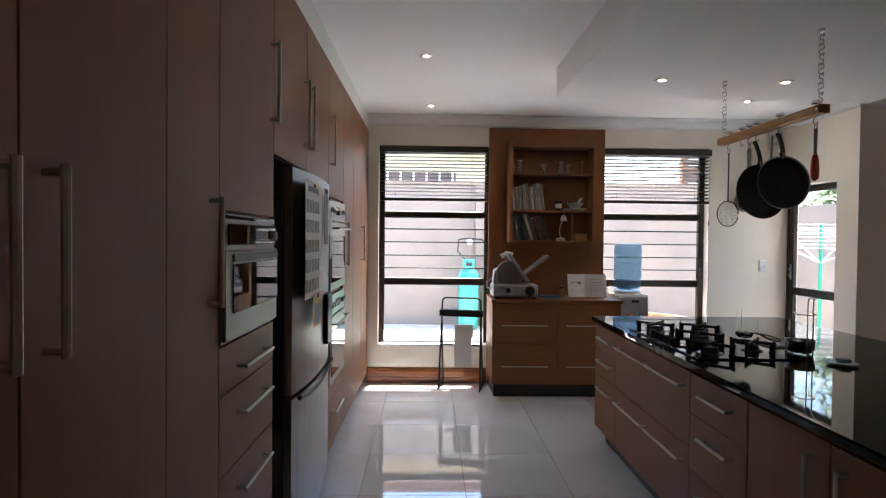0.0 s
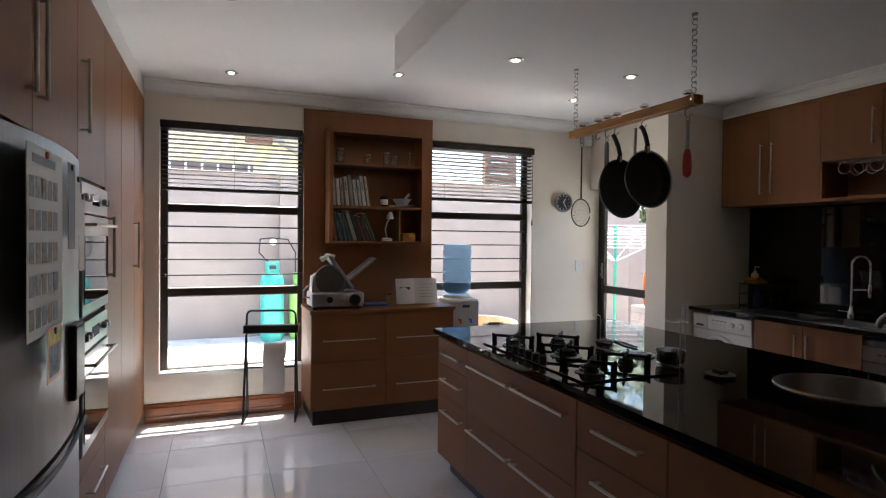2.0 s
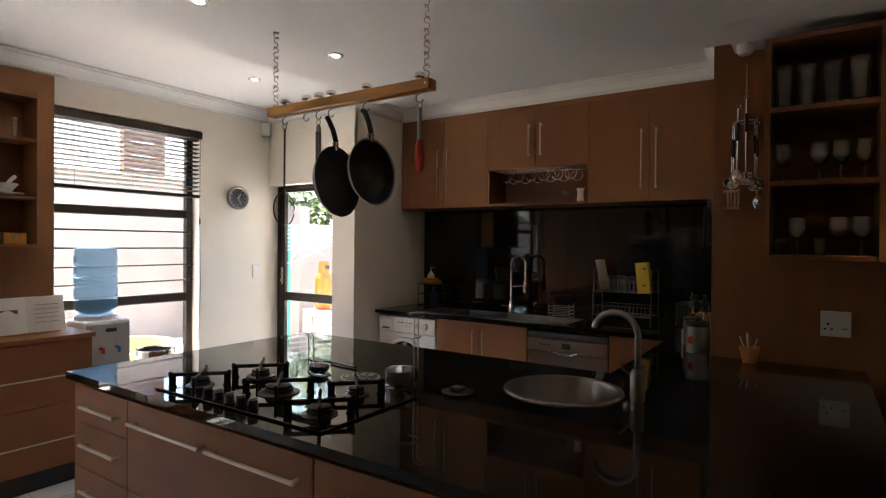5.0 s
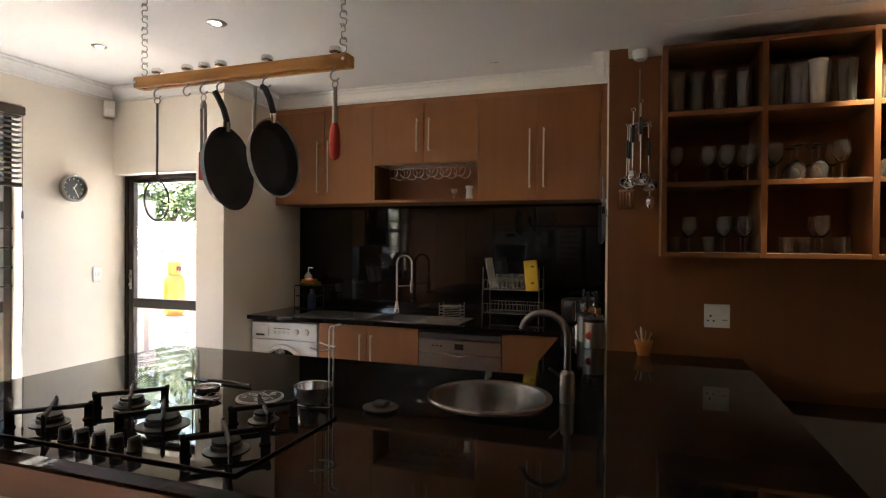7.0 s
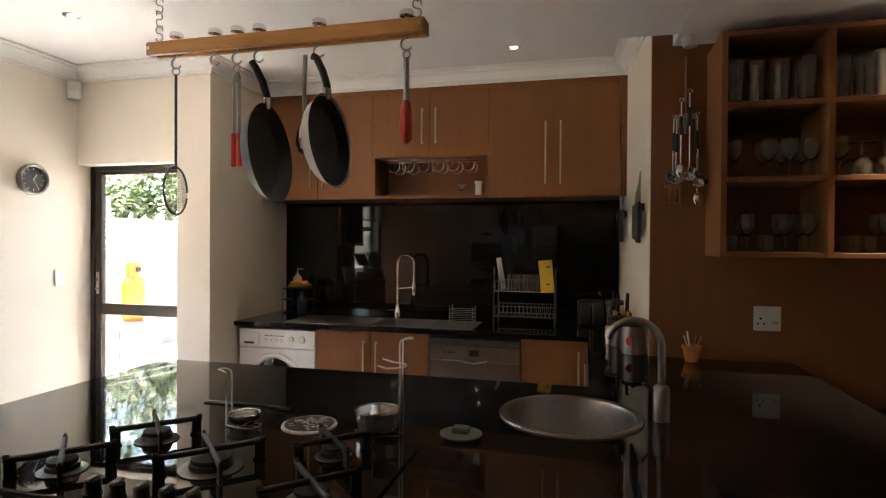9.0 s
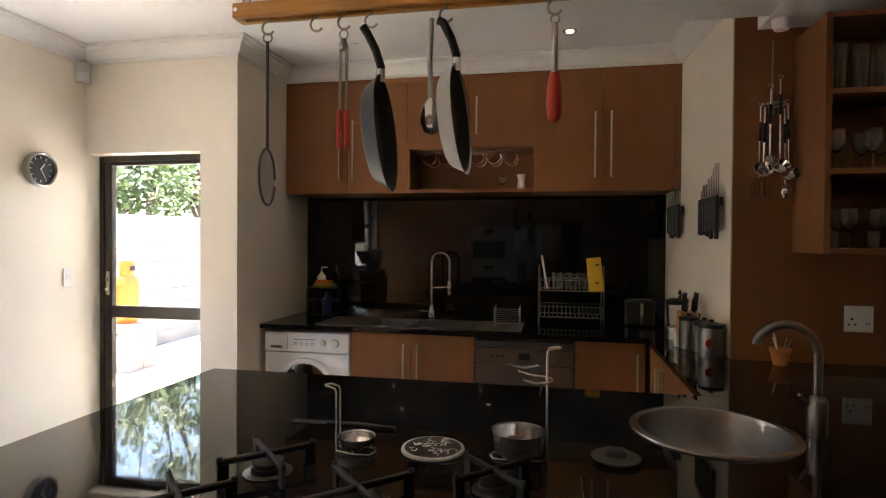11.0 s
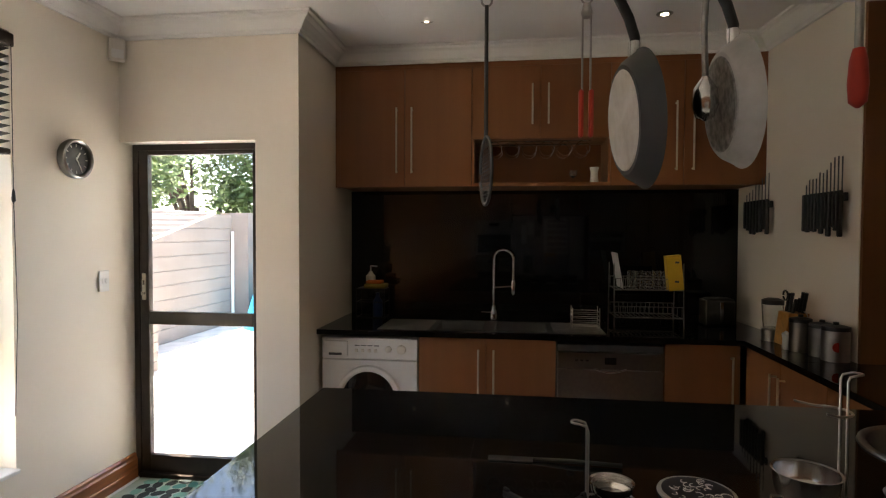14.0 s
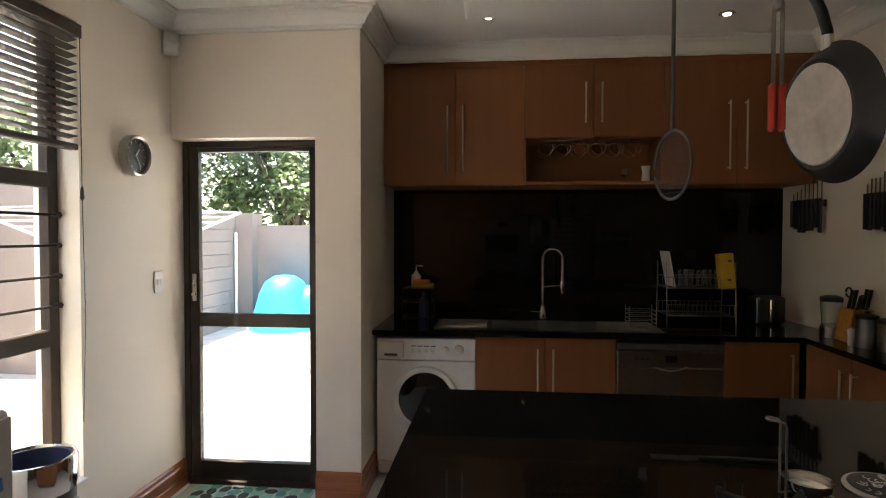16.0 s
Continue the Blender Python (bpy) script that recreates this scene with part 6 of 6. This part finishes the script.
ps = thing("paper_roll_stand", (0.50, 5.77, 0), "black metal stand with a white paper roll", "paper stand", rz=-12)
for sx in (-0.205, 0.205):
    part("leg", rod([(sx * 0.98, -0.10, 0.008), (sx * 0.94, 0.0, 0.72)], 0.009), BLACKP, ps, smooth=60)
    part("leg", rod([(sx * 0.98, 0.12, 0.008), (sx * 0.94, 0.0, 0.70)], 0.009), BLACKP, ps, smooth=60)
    part("foot", rod([(sx * 0.98, -0.13, 0.008), (sx * 0.98, 0.14, 0.008)], 0.008), BLACKP, ps, smooth=60)
part("hoop", rod([(-0.193, 0, 0.71), (-0.19, 0, 0.84), *arc((-0.15, 0, 0.84), 0.04, 180, 90, 6), *arc((0.15, 0, 0.84), 0.04, 90, 0, 6), (0.193, 0, 0.71)], 0.009), BLACKP, ps, smooth=60)
part("cutter_bar", bx(-0.215, 0.215, -0.035, 0.03, 0.70, 0.765, 0.006), BLACKP, ps, "black cutter bar")
part("cross_bar", rod([(-0.198, 0, 0.42), (0.198, 0, 0.42)], 0.008), BLACKP, ps, smooth=60)
part("paper_roll", lathe([(0.0, -0.085), (0.06, -0.085), (0.062, -0.08), (0.062, 0.08), (0.06, 0.085), (0.0, 0.085)], 28, at=(0.03, -0.01, 0.56), axis="x"), PAPER, ps, "white paper roll", smooth=40)
bm = bmesh.new()
vs = []
for k in range(9):
    z = 0.58 - k * 0.045
    yy = -0.072 - 0.01 * math.sin(k * 0.7)
    vs.append((bm.verts.new((-0.055, yy, z)), bm.verts.new((0.115, yy - 0.004, z)), bm.verts.new((0.115, yy - 0.0025, z)), bm.verts.new((-0.055, yy + 0.0015, z))))
for a, b in zip(vs, vs[1:]):
    for q in range(4):
        bm.faces.new((a[q], a[(q + 1) % 4], b[(q + 1) % 4], b[q]))
part("loose_sheet", bm, PAPER, ps, smooth=40)

# door mat: green, teal and black pebbled rubber
dm = thing("door_mat", (3.55, 5.55, 0), "doormat with a pattern of green, teal and black leaves", "door mat")
part("backing", bx(-0.28, 0.31, -0.38, 0.37, 0.0005, 0.006, 0.002), mat("mat_backing", (0.35, 0.42, 0.36), 0.9, var=0.2, bump=0.4, bscale=300), dm)
MATC = [mat("mat_leaf", c, 0.9, var=0.15, bump=0.4, bscale=300) for c in ((0.02, 0.025, 0.025), (0.05, 0.22, 0.20), (0.16, 0.36, 0.28), (0.02, 0.03, 0.03))]
rr = random.Random(5)
for i in range(9):
    for j in range(11):
        c = ((i - 4) * 0.064 + (0.03 if j % 2 else 0), (j - 5) * 0.068)
        if not -0.24 < c[0] < 0.28 or not -0.345 < c[1] < 0.335:
            continue
        bm = bmesh.new()
        a0 = rr.uniform(0, 3.14)
        ring = []
        for k in range(12):
            a = 2 * math.pi * k / 12
            u, v = 0.039 * math.cos(a), 0.027 * math.sin(a)
            ring.append((c[0] + u * math.cos(a0) - v * math.sin(a0), c[1] + u * math.sin(a0) + v * math.cos(a0)))
        lo = [bm.verts.new((*p, 0.0055)) for p in ring]
        hi = [bm.verts.new((*p, 0.0085)) for p in ring]
        for k in range(12):
            bm.faces.new((lo[k], lo[(k + 1) % 12], hi[(k + 1) % 12], hi[k]))
        bm.faces.new(hi)
        part("leaf_patch", bm, MATC[(i * 2 + j * 3 + rr.randint(0, 1)) % 4], dm)

# ---- outside ----
GZ = -0.05
struct("ground", bx(-60, 60, YW + TH + 0.002, 120, -0.35, GZ - 0.012), PAVE, "pale concrete yard")
struct("ground_east", bx(XD + TH + 0.002, 60, -60, YW + TH, -0.35, GZ - 0.012), PAVE, "pale concrete yard beside the house")
struct("threshold", bx(XD + 0.02, XD + TH + 0.12, DOOR[0] - 0.1, YW + TH, -0.2, -0.001), PAVE, "concrete door step")
pav = tagged(new("pavement"), "pale concrete paving slabs", "", "", "structure")
slab = None
for i in range(-7, 17):
    for j in range(0, 7):
        xa, ya = i * 0.62, YW + TH + 0.02 + j * 0.62
        if slab is None:
            slab = part("slab", bx(0.003, 0.617, 0.003, 0.617, -0.03, 0.0, 0.003), PAVE, pav)
            slab.location = (xa, ya, GZ)
        else:
            share(slab, "slab", (xa, ya, GZ + 0.003 * math.sin(i * 3.1 + j * 1.7)), pav)
BW = 10.15
struct("boundary_wall", bx(-9, 6.5, BW, BW + 0.23, GZ - 0.02, 2.42), PLASTER, "beige plastered boundary wall")
struct("boundary_coping", bx(-9, 6.5, BW - 0.03, BW + 0.26, 2.421, 2.47, 0.01), PLASTER, "plastered wall coping")
struct("boundary_pier", bx(0.98, 1.5, BW - 0.12, BW - 0.001, GZ - 0.02, 2.42), PLASTER, "plastered wall pier")
struct("wall_return", bx(6.3, 6.5, 8.4, BW - 0.001, GZ - 0.02, 2.05), PLASTER, "taller return of the boundary wall")
cw = struct("coursed_wall", bx(6.501, 9.75, 8.5, 8.7, GZ - 0.02, 1.78), PLASTER, "block wall with pale horizontal joints")
for k in range(9):
    part("course", bx(6.502, 9.75, 8.486, 8.4995, GZ + 0.005 + k * 0.2, GZ + 0.195 + k * 0.2, 0.004), PLASTER, cw)
struct("yard_pier", bx(9.75, 10.15, 8.2, 8.7, GZ - 0.02, 1.82), PLASTER, "plastered pier at the wall's end")
struct("yard_wall", bx(9.95, 10.15, 0.5, 8.199, GZ - 0.02, 1.62), PLASTER, "pale plastered wall across the yard")
struct("downpipe", rod([(9.68, 8.45, GZ), (9.68, 8.45, 1.5)], 0.025, 10), WHITEP, "white downpipe on the wall")


def cylinder(name, x, y, r, h, m, lbl):
    t = thing(name, (x, y, GZ), lbl, "gas cylinder")
    part("body", lathe([(r * 0.8, 0.0), (r, 0.05), (r, h - 0.12), (r * 0.8, h - 0.04), (r * 0.35, h)], 32), m, t, smooth=40)
    part("foot_ring", lathe([(r * 0.85, 0.0), (r * 0.86, 0.03)], 24), m, t)
    col = part("collar", lathe([(r * 0.6, h - 0.03), (r * 0.6, h + 0.14), (r * 0.55, h + 0.15), (r * 0.54, h - 0.02)], 24, ring=True), m, t, "open shroud round the valve", smooth=40)
    part("hand_hole", bx(-r * 0.3, r * 0.3, -r * 0.64, -r * 0.55, h + 0.04, h + 0.1, 0.01), BLACKP, col)
    part("valve", lathe([(0.02, h - 0.01), (0.02, h + 0.08), (0.035, h + 0.085), (0.035, h + 0.1)], 12), STEEL, t)
    return t


gc = cylinder("gas_cylinder", 0.84, 9.72, 0.17, 1.02, TEAL, "tall teal gas cylinder standing by the yard wall")
part("regulator", lathe([(0.05, -0.05), (0.05, 0.02), (0.03, 0.03)], 16, at=(0.02, 0.12, 1.46), axis="y"), WHITEP, gc, "pale regulator on the wall", smooth=40)
part("hose", rod([(0, 0, 1.1), (-0.18, 0.1, 1.3), (-0.16, 0.2, 1.5), (0.0, 0.25, 1.52), (0.25, 0.25, 1.5), (0.36, 0.2, 1.3), (0.36, 0.2, 0.9)], 0.012), BLACKP, gc, "black looped hose", smooth=60)
cylinder("gas_cylinder", 1.24, 9.80, 0.15, 0.85, mat("lime_paint", (0.25, 0.5, 0.12), 0.5, var=0.1), "light green gas cylinder beside the teal one")
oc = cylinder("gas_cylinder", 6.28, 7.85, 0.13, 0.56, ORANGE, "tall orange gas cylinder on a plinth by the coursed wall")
oc.location.z = 0.488
pk = thing("brick_plinth", (6.28, 7.85, GZ), "stack of pale concrete bricks under the orange cylinder", "bricks")
for z in range(5):
    for sx in (-1, 1):
        if z % 2:
            part("brick", bx(-0.22, 0.22, sx * 0.11 - 0.105, sx * 0.11 + 0.105, z * 0.1075, z * 0.1075 + 0.105, 0.006), PLASTER, pk)
        else:
            part("brick", bx(sx * 0.11 - 0.105, sx * 0.11 + 0.105, -0.22, 0.22, z * 0.1075, z * 0.1075 + 0.105, 0.006), PLASTER, pk)
part("hose", rod([(0, 0, 0.8), (-0.12, 0.05, 0.9), (-0.2, 0.1, 1.15), (-0.1, 0.4, 1.2)], 0.012), STEEL, oc, smooth=60)

# rotary clothes line
rc = thing("rotary_clothes_line", (5.17, 7.34, GZ), "green rotary clothes line with pale cords", "clothes line")
part("pole", rod([(0, 0, 0), (0, 0, 1.75)], 0.022, 10), mat("green_pole", (0.02, 0.25, 0.16), 0.4), rc, smooth=60)
tips = []
for k in range(4):
    a = radians(30 + 90 * k)
    tip = Vector((1.0 * math.cos(a), 1.0 * math.sin(a), 1.72))
    tips.append(tip)
    part("arm", rod([(0, 0, 1.25), tip], 0.012, 8), STEEL, rc, smooth=60)
for f in (1.0, 0.9, 0.8, 0.7, 0.6, 0.5, 0.4):
    part("cord", rod([Vector((0, 0, 1.25)).lerp(t, f) for t in tips], 0.004, 5, closed=True), WHITEP, rc)

# blue plastic playhouse boulder
by = thing("blue_play_tunnel", (9.5, 7.55, GZ), "bright blue moulded plastic play tunnel", "playground toy")
BLUE = mat("bright_blue_plastic", (0.02, 0.38, 0.72), 0.4, var=0.06, scale=3)
part("hump", lathe([(0.56, 0.0), (0.47, 0.3), (0.39, 0.58), (0.30, 0.76), (0.16, 0.85), (0.0, 0.87)], 36), BLUE, by, smooth=60)
part("tunnel", rod([(0.1, -0.3, 0.36), (0.1, -1.2, 0.34)], 0.33, 24), BLUE, by, smooth=50)

# terracotta basin by the window
tbp = thing("garden_basin", (2.75, 6.85, GZ), "large sand-coloured garden basin outside the window", "planter")
part("basin", lathe([(0.3, 0.0), (0.42, 0.2), (0.52, 0.55), (0.55, 0.6), (0.5, 0.6), (0.4, 0.2), (0, 0.1)], 32), mat("sandstone", (0.55, 0.36, 0.2), 0.9, var=0.2, scale=6, bump=0.4), tbp, smooth=40)

# neighbour's house over the wall
YEL = mat("yellow_house_plaster", (0.56, 0.49, 0.33), 0.9, var=0.08, scale=1)
ROOF = mat("brown_roof_tiles", (0.20, 0.10, 0.07), 0.85, var=0.25, scale=6, per_piece=0.1)
nh = thing("neighbour_house", (-3.0, 16.0, GZ), "yellow plastered neighbouring house with a barred window", "house")
part("wall", bx(-9, 6.2, 0, 6, 0, 5.2), YEL, nh)
wd = part("window", bx(1.2, 3.9, -0.06, -0.005, 2.75, 3.35, 0.01), mat("window_shade", (0.12, 0.08, 0.07), 0.4, var=0.2), nh, "low wide barred window")
for k in range(8):
    part("bar", bx(1.25 + k * 0.36, 1.3 + k * 0.36, -0.1, -0.061, 2.75, 3.35), WHITEP, wd)
part("sill", bx(1.1, 4.0, -0.14, -0.001, 2.66, 2.745, 0.01), PLASTER, nh)
part("downpipe", rod([(4.3, -0.2, 4.1), (4.9, -0.12, 3.75), (5.5, -0.08, 3.5), (5.6, -0.06, 2.6), (5.6, -0.06, 0.1)], 0.07, 10), mat("grey_pipe", (0.3, 0.28, 0.25), 0.6), nh, smooth=60)
rf = part("roof", bx(-9.6, 6.8, -0.7, 6.5, 5.2, 5.4, 0.03), ROOF, nh)
part("gable_vent", bx(3.7, 4.35, -0.3, -0.005, 3.9, 4.5, 0.02), ROOF, nh)
part("chimney", bx(-6, -5, 2, 3, 5.4, 6.6, 0.02), YEL, rf)
lv = thing("timber_screen", (7.22, 13.0, GZ), "brown slatted timber screen above the wall", "screen")
part("post", bx(-1.3, -1.15, 0, 0.15, 0, 3.9), SKIRT, lv)
part("post", bx(-0.62, -0.47, 0, 0.15, 0, 3.9), SKIRT, lv)
for k in range(12):
    part("slat", bx(-1.3, -0.47, -0.03, -0.002, 2.3 + k * 0.135, 2.423 + k * 0.135, 0.004), mat("screen_timber", (0.16, 0.09, 0.07), 0.8, var=0.2) if k == 0 else bpy.data.materials["screen_timber"], lv)


def tree(x, y, h, spread, seed, n=4200):
    t = thing("tree", (x, y, GZ), "leafy green garden tree behind the yard wall", "tree", "trees behind the wall")
    rr = random.Random(seed)
    bark = bpy.data.materials.get("bark") or mat("bark", (0.12, 0.09, 0.07), 0.95, var=0.3, scale=8, bump=0.6, bscale=40)
    bm = bmesh.new()
    for k in range(9):
        a, l = rr.uniform(0, 6.28), spread * rr.uniform(0.4, 0.95)
        p0 = Vector((0, 0, h * rr.uniform(0.15, 0.4)))
        p2 = Vector((l * math.cos(a), l * math.sin(a), h * rr.uniform(0.55, 0.98)))
        p1 = p0.lerp(p2, 0.5) + Vector((0, 0, 0.2))
        for q, (u, v) in enumerate(((p0, p1), (p1, p2))):
            rod([u, v], 0.05 if q == 0 else 0.025, 6, bm=bm)
    r0 = [bm.verts.new((0.16 * math.cos(k), 0.16 * math.sin(k), 0)) for k in (0, 1.26, 2.51, 3.77, 5.03)]
    r1 = [bm.verts.new((0.09 * math.cos(k) + 0.1, 0.09 * math.sin(k), h * 0.45)) for k in (0, 1.26, 2.51, 3.77, 5.03)]
    for k in range(5):
        bm.faces.new((r0[k], r0[(k + 1) % 5], r1[(k + 1) % 5], r1[k]))
    part("trunk", bm, bark, t)
    verts, faces = [], []
    clumps = []
    for k in range(26):
        a, e = rr.uniform(0, 6.28), rr.uniform(-0.5, 1.0)
        d = spread * rr.uniform(0.35, 1.0)
        clumps.append((Vector((d * math.cos(a), d * math.sin(a), h * 0.64 + h * 0.34 * e)), rr.uniform(0.35, 0.75)))
    for k in range(n):
        c, r = rr.choice(clumps)
        p = c + Vector((rr.gauss(0, 0.5), rr.gauss(0, 0.5), rr.gauss(0, 0.42))) * r
        u = Vector((rr.uniform(-1, 1), rr.uniform(-1, 1), rr.uniform(-0.7, 0.7))).normalized()
        v = u.orthogonal().normalized()
        s_ = rr.uniform(0.06, 0.11)
        i0 = len(verts)
        verts += [p - u * s_, p + v * s_ * 0.45, p + u * s_, p - v * s_ * 0.45]
        faces.append((i0, i0 + 1, i0 + 2, i0 + 3))
    me = bpy.data.meshes.new("crown")
    me.from_pydata([tuple(v) for v in verts], [], faces)
    lm = bpy.data.materials.get("leaves")
    if not lm:
        lm = mat("leaves", (0.07, 0.12, 0.035), 0.55, var=0.3, scale=1.6, color2=(0.12, 0.17, 0.05))
        lm.node_tree.nodes["Principled BSDF"].inputs["Subsurface Weight"].default_value = 0.0
    me.materials.append(lm)
    c = new("crown", me)
    c.parent = t
    return t


for k, (x, y, h, sp_, n) in enumerate(((12.0, 8.3, 4.2, 1.5, 5000), (12.0, 10.6, 4.6, 1.7, 5000), (13.0, 5.9, 4.6, 1.8, 5000), (9.0, 10.9, 4.0, 1.4, 4500), (14.5, 9.3, 8.4, 2.9, 9000), (14.8, 6.4, 8.8, 2.9, 9000), (12.5, 12.6, 7.5, 2.6, 7000))):
    tree(x, y, h, sp_, 20 + k, n)

# ---- floor tiles ----
TP = 0.61
tile = None
floor_ob = bpy.data.objects["floor"]
gx0, gy0 = -0.205 - TP * 2, 4.065 - TP * 11
for i in range(11):
    for j in range(15):
        xa, ya = gx0 + i * TP, gy0 + j * TP
        if xa > XB or ya > YW + 0.01 or ya + TP < YS:
            continue
        if tile is None:
            tile = part("tile", bx(0.0015, TP - 0.0015, 0.0015, TP - 0.0015, -0.012, 0.0, 0.0012), TILE, floor_ob)
            tile.location = (xa, ya, 0)
        else:
            share(tile, "tile", (xa, ya, 0), floor_ob)
